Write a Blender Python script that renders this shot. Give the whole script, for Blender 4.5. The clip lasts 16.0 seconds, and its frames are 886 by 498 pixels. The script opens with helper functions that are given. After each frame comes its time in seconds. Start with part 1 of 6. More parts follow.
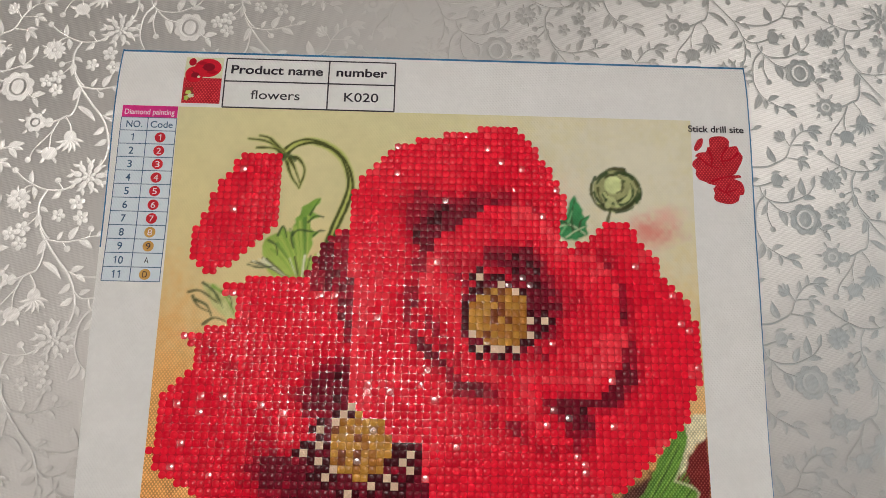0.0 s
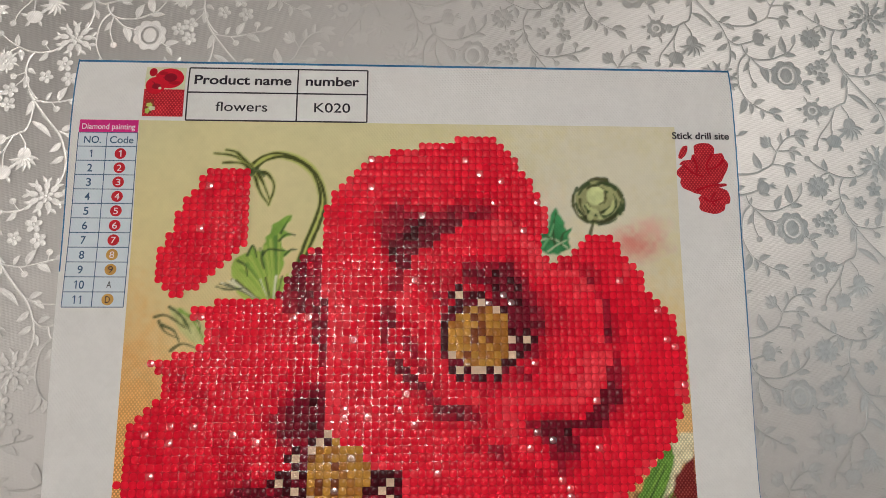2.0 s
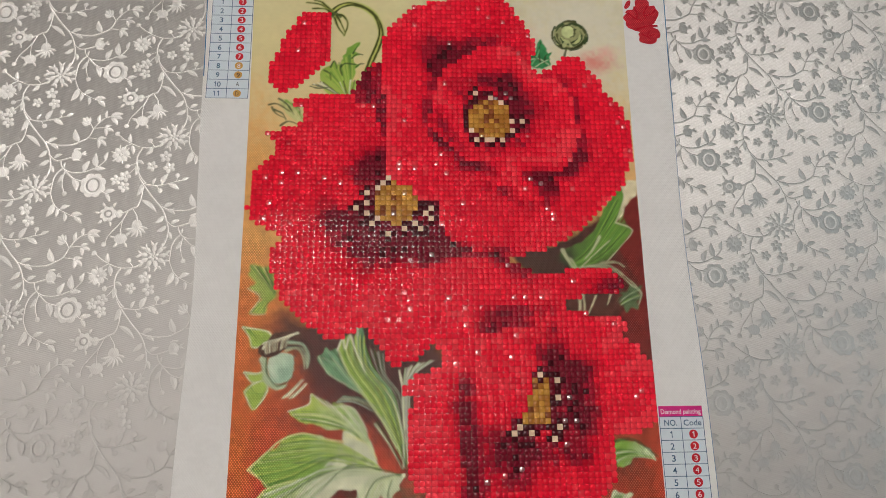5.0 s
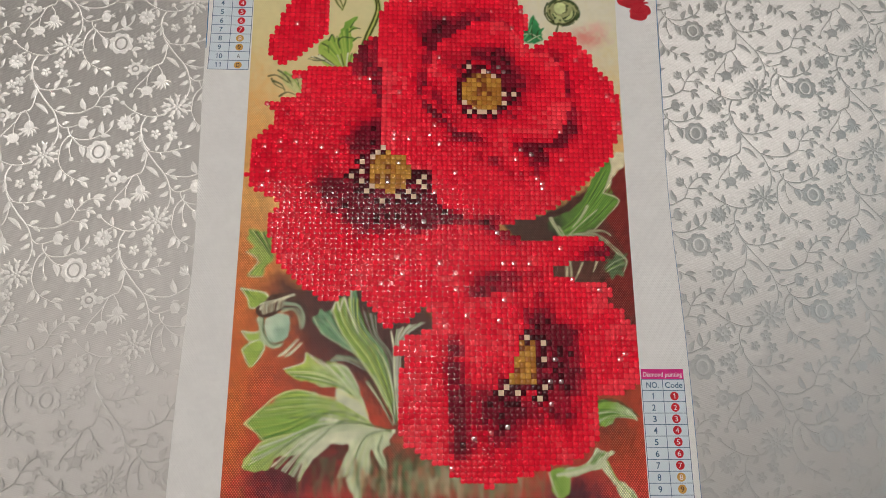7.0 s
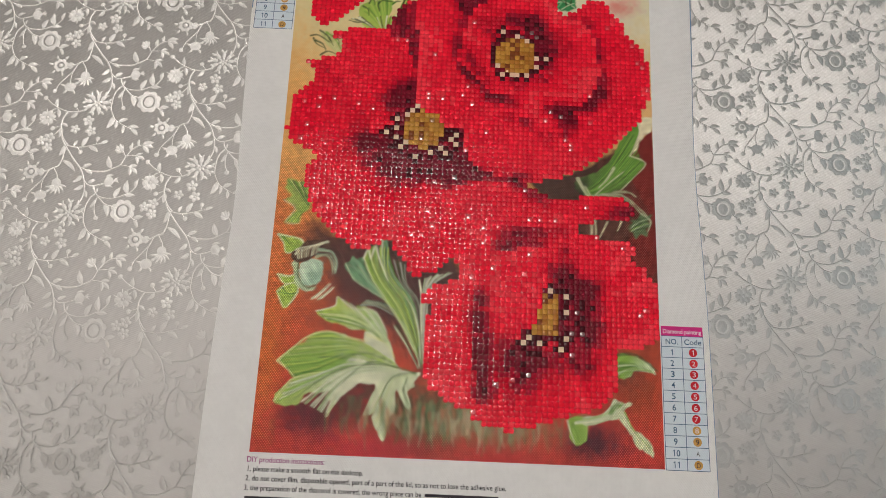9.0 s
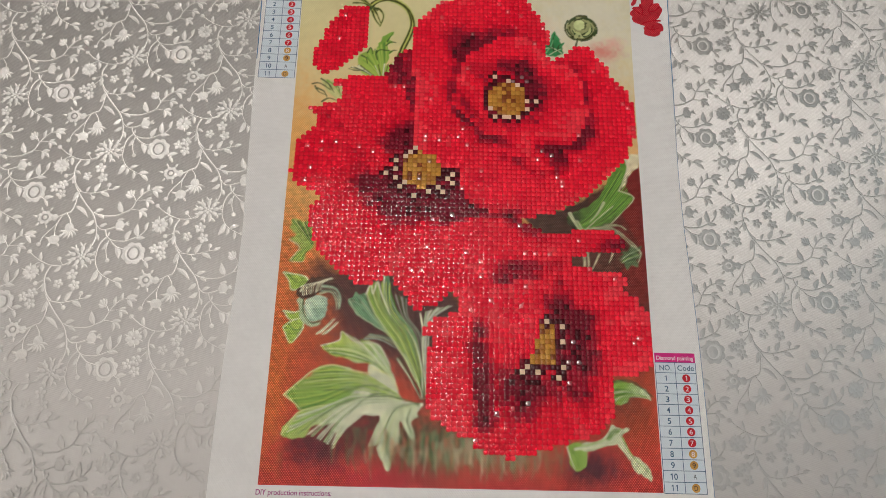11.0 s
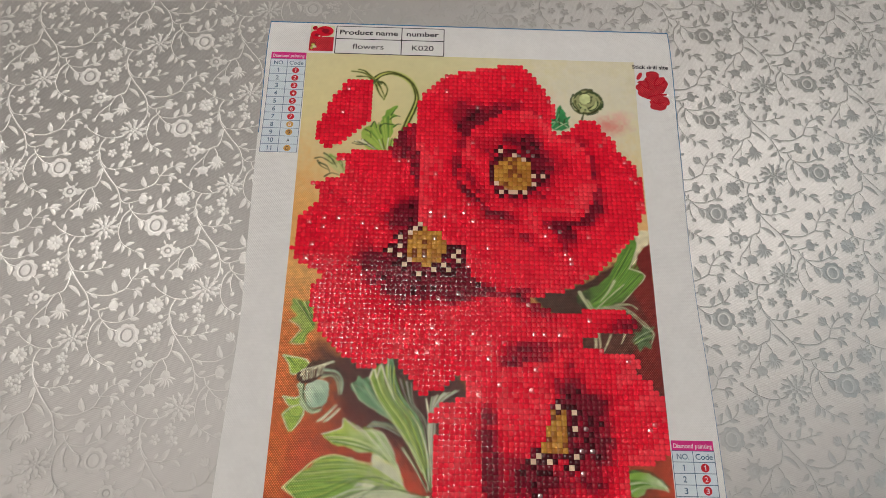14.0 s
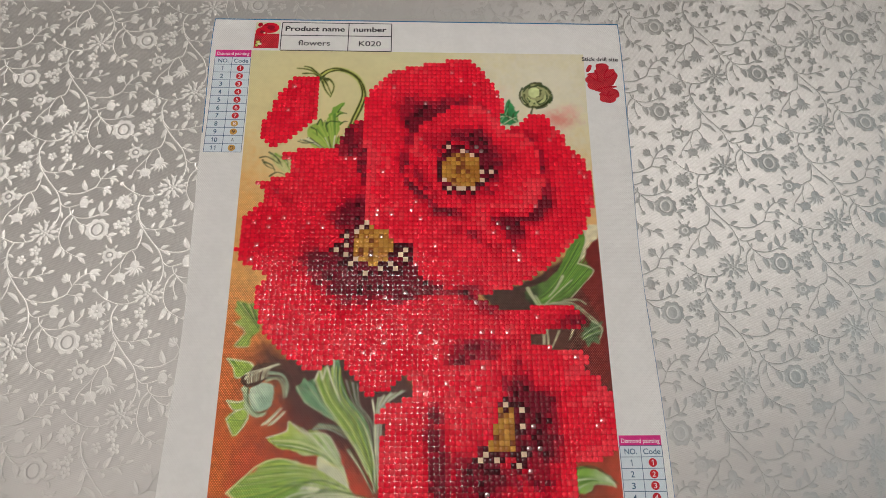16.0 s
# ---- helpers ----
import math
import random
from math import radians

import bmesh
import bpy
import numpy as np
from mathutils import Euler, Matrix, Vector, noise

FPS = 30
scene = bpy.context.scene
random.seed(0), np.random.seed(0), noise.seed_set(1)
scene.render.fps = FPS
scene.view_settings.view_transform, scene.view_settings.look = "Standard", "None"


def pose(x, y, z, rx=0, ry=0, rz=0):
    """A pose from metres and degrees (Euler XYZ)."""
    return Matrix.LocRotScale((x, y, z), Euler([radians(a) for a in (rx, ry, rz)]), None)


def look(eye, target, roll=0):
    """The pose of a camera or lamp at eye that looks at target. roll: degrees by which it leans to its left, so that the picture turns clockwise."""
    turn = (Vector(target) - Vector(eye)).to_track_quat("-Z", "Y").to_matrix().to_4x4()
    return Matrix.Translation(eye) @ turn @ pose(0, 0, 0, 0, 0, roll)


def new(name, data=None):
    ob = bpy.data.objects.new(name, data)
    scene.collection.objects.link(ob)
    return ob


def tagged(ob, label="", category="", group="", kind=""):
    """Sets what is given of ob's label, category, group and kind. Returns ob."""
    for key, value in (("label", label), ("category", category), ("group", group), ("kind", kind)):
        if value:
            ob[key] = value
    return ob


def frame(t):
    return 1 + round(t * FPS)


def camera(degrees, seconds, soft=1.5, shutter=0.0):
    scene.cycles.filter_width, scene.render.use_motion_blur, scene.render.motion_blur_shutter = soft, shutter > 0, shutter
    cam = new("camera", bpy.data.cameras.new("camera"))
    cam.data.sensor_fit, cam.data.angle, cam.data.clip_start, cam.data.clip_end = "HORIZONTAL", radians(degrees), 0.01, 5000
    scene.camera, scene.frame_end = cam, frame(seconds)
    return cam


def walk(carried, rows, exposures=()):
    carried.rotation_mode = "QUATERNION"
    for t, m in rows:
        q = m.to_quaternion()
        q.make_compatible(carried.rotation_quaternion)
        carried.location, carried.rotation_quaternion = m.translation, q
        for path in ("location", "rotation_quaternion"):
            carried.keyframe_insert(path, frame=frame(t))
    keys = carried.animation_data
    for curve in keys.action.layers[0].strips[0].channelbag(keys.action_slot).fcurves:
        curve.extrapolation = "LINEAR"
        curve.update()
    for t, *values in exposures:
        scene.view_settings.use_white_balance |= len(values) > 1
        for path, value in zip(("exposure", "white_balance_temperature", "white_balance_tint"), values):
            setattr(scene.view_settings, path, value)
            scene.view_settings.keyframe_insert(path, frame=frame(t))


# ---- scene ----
cam = camera(64.45, 16.0, soft=0.5)
PATH = [
    (0, (-0.0030, 0.0309, 0.2608), (0.0091, 0.1494, -0.2248), 6.99),
    (0.5, (-0.0009, 0.0470, 0.2413), (0.0138, 0.1551, -0.2467), 9.02),
    (1, (0.0005, 0.0501, 0.2406), (0.0191, 0.1513, -0.2487), 11.17),
    (1.5, (-0.0010, 0.0525, 0.2441), (0.0220, 0.1509, -0.2456), 13.78),
    (2, (-0.0005, 0.0464, 0.2540), (0.0232, 0.1515, -0.2343), 12.69),
    (2.5, (0.0030, 0.0311, 0.2746), (0.0276, 0.1377, -0.2133), 13.05),
    (3, (0.0064, 0.0031, 0.2984), (0.0233, 0.1236, -0.1865), 8.23),
    (3.5, (0.0005, -0.0336, 0.3176), (0.0215, 0.0988, -0.1640), 9.74),
    (4, (-0.0088, -0.0667, 0.3255), (0.0176, 0.0713, -0.1544), 10.45),
    (4.2, (-0.0128, -0.0743, 0.3296), (0.0165, 0.0602, -0.1511), 11.57),
    (6.3, (-0.0236, -0.1109, 0.3443), (-0.0046, 0.0227, -0.1371), 8.15),
    (6.5, (-0.0212, -0.1101, 0.3464), (-0.0043, 0.0229, -0.1353), 7.25),
    (7, (-0.0134, -0.1123, 0.3466), (0.0095, 0.0167, -0.1359), 10.23),
    (7.5, (-0.0081, -0.1133, 0.3454), (0.0093, 0.0141, -0.1377), 7.96),
    (8, (-0.0013, -0.1160, 0.3482), (0.0113, 0.0062, -0.1365), 6.98),
    (8.5, (-0.0081, -0.1291, 0.3498), (-0.0055, -0.0050, -0.1345), 3.81),
    (10.8, (-0.0183, -0.1502, 0.3661), (-0.0121, 0.0075, -0.1083), 3.63),
    (11, (-0.0157, -0.1487, 0.3659), (-0.0101, 0.0109, -0.1079), 3.28),
    (11.5, (-0.0117, -0.1438, 0.3670), (-0.0074, 0.0295, -0.1020), 2.25),
    (12, (-0.0111, -0.1435, 0.3663), (-0.0062, 0.0324, -0.1017), 2.76),
    (12.5, (-0.0138, -0.1411, 0.3634), (-0.0054, 0.0350, -0.1045), 3.91),
    (13, (-0.0205, -0.1330, 0.3612), (-0.0107, 0.0497, -0.1041), 4.21),
    (13.5, (-0.0235, -0.1270, 0.3606), (-0.0137, 0.0611, -0.1026), 4.26),
    (14, (-0.0228, -0.1279, 0.3605), (-0.0133, 0.0628, -0.1016), 4.04),
    (14.5, (-0.0183, -0.1289, 0.3615), (-0.0025, 0.0600, -0.1012), 5.97),
    (15, (-0.0082, -0.1236, 0.3608), (0.0129, 0.0636, -0.1023), 6.44),
    (15.5, (-0.0024, -0.1209, 0.3596), (0.0188, 0.0650, -0.1041), 6.12),
    (16, (0.0004, -0.1231, 0.3588), (0.0176, 0.0621, -0.1053), 5.13),
]
walk(cam, [(t, look(eye, target, roll)) for t, eye, target, roll in PATH], exposures=((0, 0.0), (0.6, -0.09), (2.4, -0.08), (3.1, 0.0), (4.0, -0.04), (6.5, -0.05), (16, -0.05)))

# ---- world and light ----
MM = 0.001
world = bpy.data.worlds.new("world")
scene.world = world
world.use_nodes = True
world.node_tree.nodes["Background"].inputs[0].default_value = (0.85, 0.92, 1.0, 1)
world.node_tree.nodes["Background"].inputs[1].default_value = 0.3
scene.view_settings.exposure = 0.0


def lamp(name, m, size_x, size_y, watts, colour, shape="RECTANGLE"):
    d = bpy.data.lights.new(name, "AREA")
    d.shape, d.size, d.size_y, d.energy, d.color = shape, size_x, size_y, watts, colour
    ob = new(name, d)
    ob.matrix_world = m
    return ob


LAMP_AT = (-0.06, 0.22, 1.66)
globe = bpy.data.lights.new("ceiling_lamp_light", "POINT")
globe.energy, globe.color, globe.shadow_soft_size = 27.5, (1.0, 0.955, 0.905), 0.085
new("ceiling_lamp_light", globe).location = LAMP_AT
# Unseen warm fill added from the west to lift the cloth's lower left
lamp("window_light", look((-1.93, -0.5, 0.75), (0, -0.1, 0.2)), 1.3, 1.2, 9, (1.0, 0.91, 0.82))
# Unseen cool source, for the bluish cast on the right-hand cloth
lamp("window_light", look((1.93, 0.1, 0.75), (0, 0.1, 0.2)), 1.3, 1.2, 4, (0.55, 0.87, 1.0))


# ---- materials ----
class Nodes:
    """A small builder for node materials."""

    def __init__(self, name):
        self.mat = bpy.data.materials.new(name)
        self.mat.use_nodes = True
        self.tree = self.mat.node_tree
        self.bsdf = self.tree.nodes["Principled BSDF"]
        self.out = self.tree.nodes["Material Output"]
        self.coords = self.add("ShaderNodeTexCoord").outputs["Object"]

    def add(self, kind):
        return self.tree.nodes.new(kind)

    def plug(self, socket, value):
        if isinstance(value, bpy.types.NodeSocket):
            self.tree.links.new(value, socket)
        elif isinstance(value, (tuple, list)) and socket.type == "RGBA":
            socket.default_value = (*value[:3], 1)
        else:
            socket.default_value = value

    def math(self, op, a, b=0.0, clamp=False):
        n = self.add("ShaderNodeMath")
        n.operation, n.use_clamp = op, clamp
        self.plug(n.inputs[0], a), self.plug(n.inputs[1], b)
        return n.outputs[0]

    def mix(self, fac, a, b):
        n = self.add("ShaderNodeMix")
        n.data_type = "RGBA"
        self.plug(n.inputs[0], fac), self.plug(n.inputs[6], a), self.plug(n.inputs[7], b)
        return n.outputs[2]

    def scaled(self, colour, k):
        n = self.add("ShaderNodeVectorMath")
        n.operation = "SCALE"
        self.plug(n.inputs[0], colour)
        n.inputs["Scale"].default_value = k
        return n.outputs[0]

    def noise(self, scale, detail=3, rough=0.6, vector=None):
        n = self.add("ShaderNodeTexNoise")
        self.plug(n.inputs["Vector"], vector or self.coords)
        n.inputs["Scale"].default_value, n.inputs["Detail"].default_value, n.inputs["Roughness"].default_value = scale, detail, rough
        return n.outputs["Fac"]

    def span(self, value, a, b, c=0.0, d=1.0, smooth=False):
        n = self.add("ShaderNodeMapRange")
        n.interpolation_type = "SMOOTHSTEP" if smooth else "LINEAR"
        self.plug(n.inputs[0], value)
        for i, v in enumerate((a, b, c, d)):
            n.inputs[i + 1].default_value = v
        return n.outputs[0]

    def bump(self, height, strength, distance, normal=None):
        n = self.add("ShaderNodeBump")
        n.inputs["Strength"].default_value, n.inputs["Distance"].default_value = strength, distance
        self.plug(n.inputs["Height"], height)
        if normal:
            self.plug(n.inputs["Normal"], normal)
        return n.outputs[0]

    def thread(self, pitch, angle):
        sep = self.add("ShaderNodeSeparateXYZ")
        self.plug(sep.inputs[0], self.coords)
        k = 2 * math.pi / pitch
        s = self.math("ADD", self.math("MULTIPLY", sep.outputs[0], k * math.cos(angle)), self.math("MULTIPLY", sep.outputs[1], k * math.sin(angle)))
        return self.math("ADD", self.math("MULTIPLY", self.math("SINE", s), 0.5), 0.5)

    def set(self, **values):
        for key, value in values.items():
            self.plug(self.bsdf.inputs[key.replace("_", " ")], value)
        return self.mat


def plain(name, colour, rough=0.6, vary=0.12, scale=40, **more):
    m = Nodes(name)
    c = m.mix(m.noise(scale), tuple(v * (1 - vary) for v in colour), tuple(min(1, v * (1 + vary)) for v in colour))
    return m.set(Base_Color=c, Roughness=rough, Normal=m.bump(m.noise(scale * 6), 0.2, 0.001), **more)


def printed(name, colour, second=None, dots=0.25, rough=0.42, paint=None, faint=0.02):
    """Ink on woven canvas under a clear sticky film: tiny pale weave points on a slanted lattice, soft mottling."""
    m = Nodes(name)
    second = second or tuple(v * 0.75 for v in colour)
    tone = m.math("ADD", m.math("MULTIPLY", m.noise(95, 4), 0.6), m.math("MULTIPLY", m.noise(420, 3), 0.4))
    c = paint(m) if paint else m.mix(m.span(tone, 0.4, 0.6), colour, second)
    stray = m.math("ADD", m.math("MULTIPLY", m.math("SUBTRACT", m.noise(330, 2), 0.5), 0.9), m.math("MULTIPLY", m.math("SUBTRACT", m.noise(1000, 1), 0.5), 0.5))
    weave = m.math("ADD", m.math("MULTIPLY", m.thread(0.00095, radians(38)), m.thread(0.00095, radians(-38))), m.math("MULTIPLY", stray, 0.85))
    sep = m.add("ShaderNodeSeparateXYZ")
    m.plug(sep.inputs[0], m.coords)
    patch = m.math("MULTIPLY", m.span(m.noise(35, 2), 0.3, 0.7, 0.6, 1), m.span(sep.outputs[1], 0.075, -0.03, faint, 1))
    c = m.mix(m.math("MULTIPLY", m.math("MULTIPLY", m.span(weave, 0.25, 0.75), patch), dots), c, m.mix(0.13, m.scaled(c, 2.4), (0.9, 0.72, 0.52)))
    c = m.mix(m.math("MULTIPLY", m.math("MULTIPLY", m.span(weave, 0.2, -0.05), patch), dots), c, m.scaled(c, 0.32))
    height = m.math("ADD", weave, m.math("MULTIPLY", m.noise(900, 2), 0.6))
    return m.set(Base_Color=c, Roughness=rough, Normal=m.bump(height, 0.25, 0.0002), Specular_IOR_Level=0.12)


def satin(name, colour, tilt, lean_gloss, flat_gloss, rough, turn):
    """Damask: thread floats that lean to one side send part of the gloss that way, the rest shines straight."""
    m = Nodes(name)
    fine = m.math("MULTIPLY", m.thread(0.00045, turn), m.thread(0.0009, turn + 1.2))
    c = m.mix(m.span(m.noise(25, 3), 0.3, 0.7), tuple(v * 0.95 for v in colour), tuple(v * 1.04 for v in colour))
    c = m.mix(m.math("MULTIPLY", fine, 0.25), c, tuple(v * 0.8 for v in colour))
    lean = m.add("ShaderNodeCombineXYZ")
    for i, v in enumerate(Vector(tilt).normalized()):
        lean.inputs[i].default_value = v
    diffuse = m.add("ShaderNodeBsdfDiffuse")
    m.plug(diffuse.inputs["Color"], c)
    m.plug(diffuse.inputs["Normal"], m.bump(m.math("ADD", fine, m.noise(300, 2)), 0.3, 0.0002))
    last = diffuse
    for weight, normal in ((flat_gloss, None), (lean_gloss, lean.outputs[0])):
        shine = m.add("ShaderNodeBsdfGlossy")
        m.plug(shine.inputs["Color"], (0.96, 0.94, 0.92))
        shine.inputs["Roughness"].default_value = rough
        m.plug(shine.inputs["Normal"], m.bump(m.noise(40, 2), 0.12, 0.002, normal))
        both = m.add("ShaderNodeMixShader")
        both.inputs[0].default_value = weight
        m.tree.links.new(last.outputs[0], both.inputs[1])
        m.tree.links.new(shine.outputs[0], both.inputs[2])
        last = both
    m.tree.links.new(last.outputs[0], m.out.inputs[0])
    return m.mat


def bead_mat(name, colour):
    """Resin bead; a random few get a strong coat, added to make glints."""
    m = Nodes(name)
    r = m.add("ShaderNodeObjectInfo").outputs["Random"]
    g = m.add("ShaderNodeNewGeometry").outputs["Random Per Island"]
    k = m.math("FRACT", m.math("ADD", r, g))
    c = m.mix(k, tuple(v * 0.88 for v in colour), tuple(min(1, v * 1.08 + 0.002) for v in colour))
    pick = m.math("FRACT", m.math("MULTIPLY", k, 7.31))
    sparkle = m.math("GREATER_THAN", pick, m.span(m.noise(22, 2), 0.35, 0.68, 0.992, 0.966))
    dull = m.math("MULTIPLY", m.span(m.noise(30, 2), 0.35, 0.65, 0.035, 0.19), m.math("ADD", pick, 0.4))
    return m.set(Base_Color=c, Roughness=0.22, Specular_IOR_Level=dull, Coat_Weight=sparkle, Coat_IOR=2.6, Coat_Roughness=0.17)


def glue_mat(name, colour):
    """Printed cell under the clear glue, seen between the beads; normals tilted by position place its glare."""
    m = Nodes(name)
    c = m.mix(m.noise(400), colour, tuple(v * 0.7 for v in colour))
    sep = m.add("ShaderNodeSeparateXYZ")
    m.plug(sep.inputs[0], m.coords)
    ramp = m.add("ShaderNodeValToRGB")
    m.plug(ramp.inputs[0], m.span(m.math("ADD", sep.outputs[1], m.math("MULTIPLY", m.math("SUBTRACT", m.noise(18, 1), 0.5), 0.012)), -0.15, 0.15))
    # Tilt by y, set so that lamp glints fall in chosen bands
    stops = ((-150, -0.03), (-110, -0.03), (-70, 0.02), (-34, 0.09), (0, 0.108), (14, 0.05), (24, -0.05), (47, -0.02), (79, 0.012), (150, 0.0))
    for i, (y, slope) in enumerate(stops):
        e = ramp.color_ramp.elements[i] if i < 2 else ramp.color_ramp.elements.new((y + 150) / 300)
        v = slope * 2 + 0.5
        e.position, e.color = (y + 150) / 300, (v, v, v, 1)
    tilt = m.add("ShaderNodeCombineXYZ")
    # Sideways tilt added towards the left to bring glints there
    roll = m.span(sep.outputs[0], -0.01, -0.1, 0.0, 0.075)
    m.plug(tilt.inputs[0], m.math("ADD", roll, m.math("MULTIPLY", m.math("SUBTRACT", m.noise(30, 2), 0.4), 0.11)))
    m.plug(tilt.inputs[1], m.math("MULTIPLY", m.math("SUBTRACT", ramp.outputs[0], 0.5), -0.5))
    tilt.inputs[2].default_value = 1.0
    unit = m.add("ShaderNodeVectorMath")
    unit.operation = "NORMALIZE"
    m.plug(unit.inputs[0], tilt.outputs[0])
    return m.set(Base_Color=c, Roughness=0.14, Specular_IOR_Level=m.span(m.noise(620, 2), 0.43, 0.64, 0.02, 0.42), Normal=m.bump(m.noise(1100, 2), 0.32, 0.0003, unit.outputs[0]))


TINTS = {
    "light_red": (0.92, 0.035, 0.06), "bright_red": (0.86, 0.01, 0.034), "red": (0.78, 0.006, 0.028), "deep_red": (0.58, 0.005, 0.024),
    "wine_red": (0.35, 0.006, 0.024), "maroon": (0.18, 0.005, 0.018), "black_red": (0.06, 0.003, 0.008),
    "gold": (0.56, 0.26, 0.04), "amber": (0.42, 0.16, 0.025), "brown": (0.22, 0.055, 0.015), "pale": (0.8, 0.58, 0.4),
}
BEAD = {n: bead_mat(n + "_bead", c) for n, c in TINTS.items()}
GLUE = {n: glue_mat(n + "_cell", tuple(v * 0.85 + 0.005 for v in c)) for n, c in TINTS.items()}
PALE_CELL = printed("pale_cell", (0.8, 0.56, 0.4), (0.74, 0.5, 0.35), 0.05)
CLOTH = satin("silver_grey_satin", (0.338, 0.324, 0.312), (-0.3, -0.18, 1), 0.19, 0.132, 0.46, 0.1)
MOTIF = satin("pale_woven_motif", (0.305, 0.29, 0.274), (0.27, -0.14, 1), 0.235, 0.145, 0.46, 1.5)
WHITE = printed("white_canvas", (0.78, 0.765, 0.75), (0.74, 0.725, 0.71), 0.02)
BLUE = printed("blue_edge", (0.04, 0.19, 0.38), (0.025, 0.12, 0.26), 0.1)
INK = printed("black_ink", (0.025, 0.02, 0.03), (0.05, 0.045, 0.05), 0.02)
GREYBLUE = printed("grey_blue_ink", (0.05, 0.1, 0.18), (0.07, 0.13, 0.22), 0.02)
PINK = printed("magenta_ink", (0.72, 0.03, 0.24), (0.6, 0.02, 0.2), 0.1)
VIOLET = printed("violet_ink", (0.35, 0.03, 0.2), (0.3, 0.03, 0.2), 0.02)
WHITE_INK = printed("white_ink", (0.85, 0.75, 0.8), (0.8, 0.7, 0.75), 0.0)
ICE = printed("pale_blue_canvas", (0.66, 0.72, 0.78), (0.62, 0.69, 0.75), 0.02)
DISC_RED = printed("red_ink", (0.62, 0.02, 0.03), (0.5, 0.015, 0.03), 0.05)
SAMPLE_RED = printed("woven_red_ink", (0.42, 0.01, 0.022), (0.5, 0.014, 0.03), 0.7, faint=0.8)
DISC_GOLD = printed("ochre_ink", (0.62, 0.36, 0.1), (0.5, 0.25, 0.06), 0.05)
# Walls darker than the ceiling, toned to dim the cloth's far reflections
WALL = plain("wall_paint", (0.42, 0.4, 0.37), 0.8)
CEILING = plain("ceiling_paint", (0.85, 0.84, 0.82), 0.8)
WOOD = plain("table_wood", (0.25, 0.14, 0.07), 0.45)
FLOOR = plain("floor_boards", (0.3, 0.2, 0.12), 0.5)


def laid_colour(m):
    """The picture's printed colours, laid on the mesh by the brush marks further down."""
    n = m.add("ShaderNodeVertexColor")
    n.layer_name = "print"
    return n.outputs[0]


PRINTED = printed("printed_picture", (0.5, 0.3, 0.2), dots=0.82, paint=laid_colour)
LIGHT_GREEN = printed("light_leaf_green", (0.5, 0.62, 0.14), (0.3, 0.47, 0.08), 0.5)
CREAM = printed("cream_ink", (0.72, 0.7, 0.5), (0.6, 0.62, 0.42), 0.2)
DARK_RED = printed("dark_red_ink", (0.3, 0.035, 0.025), (0.2, 0.03, 0.02), 0.42)


# ---- mesh helpers ----
def link(name, bm, material, parent=None, label=""):
    me = bpy.data.meshes.new(name)
    bm.to_mesh(me)
    bm.free()
    for mat in material if isinstance(material, (list, tuple)) else (material,):
        me.materials.append(mat)
    ob = new(name, me)
    ob.parent = parent
    return tagged(ob, label) if label else ob


def part(name, bm, material, parent, label=""):
    return link(name, bm, material, parent, label)


def box(bm, x0, y0, z0, x1, y1, z1, bevel=0.0):
    got = bmesh.ops.create_cube(bm, size=1, matrix=Matrix.Translation(((x0 + x1) / 2, (y0 + y1) / 2, (z0 + z1) / 2)) @ Matrix.Diagonal((x1 - x0, y1 - y0, z1 - z0, 1)))
    if bevel:
        edges = list({e for v in got["verts"] for e in v.link_edges})
        bmesh.ops.bevel(bm, geom=edges, offset=bevel, segments=2, affect="EDGES")
    return bm


def smooth(pts, steps=5, closed=False):
    """A Catmull-Rom line through the points."""
    n, out = len(pts), []
    for i in range(n if closed else n - 1):
        p = [pts[(i + k) % n] if closed else pts[min(max(i + k, 0), n - 1)] for k in (-1, 0, 1, 2)]
        for s in range(steps):
            t = s / steps
            out.append(tuple(0.5 * (2 * b + (c - a) * t + (2 * a - 5 * b + 4 * c - d) * t * t + (3 * b - a - 3 * c + d) * t ** 3) for a, b, c, d in zip(*p)))
    return out if closed else out + [tuple(pts[-1])]


def patch(bm, pts, z, soft=4, index=0):
    """A flat printed shape, in millimetres."""
    ring = smooth(pts, soft, True) if soft > 1 else pts
    f = bm.faces.new([bm.verts.new((x * MM, y * MM, z * MM)) for x, y in ring])
    f.material_index = index
    f.normal_update()
    if f.normal.z < 0:
        f.normal_flip()
    return f


def stroke(bm, pts, w0, w1, z, steps=6, lift=0.0):
    """A tapering line along a smooth path, in millimetres; lift raises its middle."""
    path = smooth(pts, steps)
    last = None
    for i, (x, y) in enumerate(path):
        a, b = path[max(i - 1, 0)], path[min(i + 1, len(path) - 1)]
        d = Vector((b[0] - a[0], b[1] - a[1])).normalized()
        w = (w0 + (w1 - w0) * i / (len(path) - 1)) / 2
        row = [bm.verts.new(((x - d.y * w * s) * MM, (y + d.x * w * s) * MM, (z + (lift if s == 0 else 0)) * MM)) for s in ((1, 0, -1) if lift else (1, -1))]
        if last:
            for k in range(len(row) - 1):
                bm.faces.new((last[k], last[k + 1], row[k + 1], row[k]))
        last = row


def oval(cx, cy, rx, ry, n=16, turn=0.0):
    return [(cx + rx * math.cos(a) * math.cos(turn) - ry * math.sin(a) * math.sin(turn), cy + rx * math.cos(a) * math.sin(turn) + ry * math.sin(a) * math.cos(turn))
            for a in (2 * math.pi * i / n for i in range(n))]


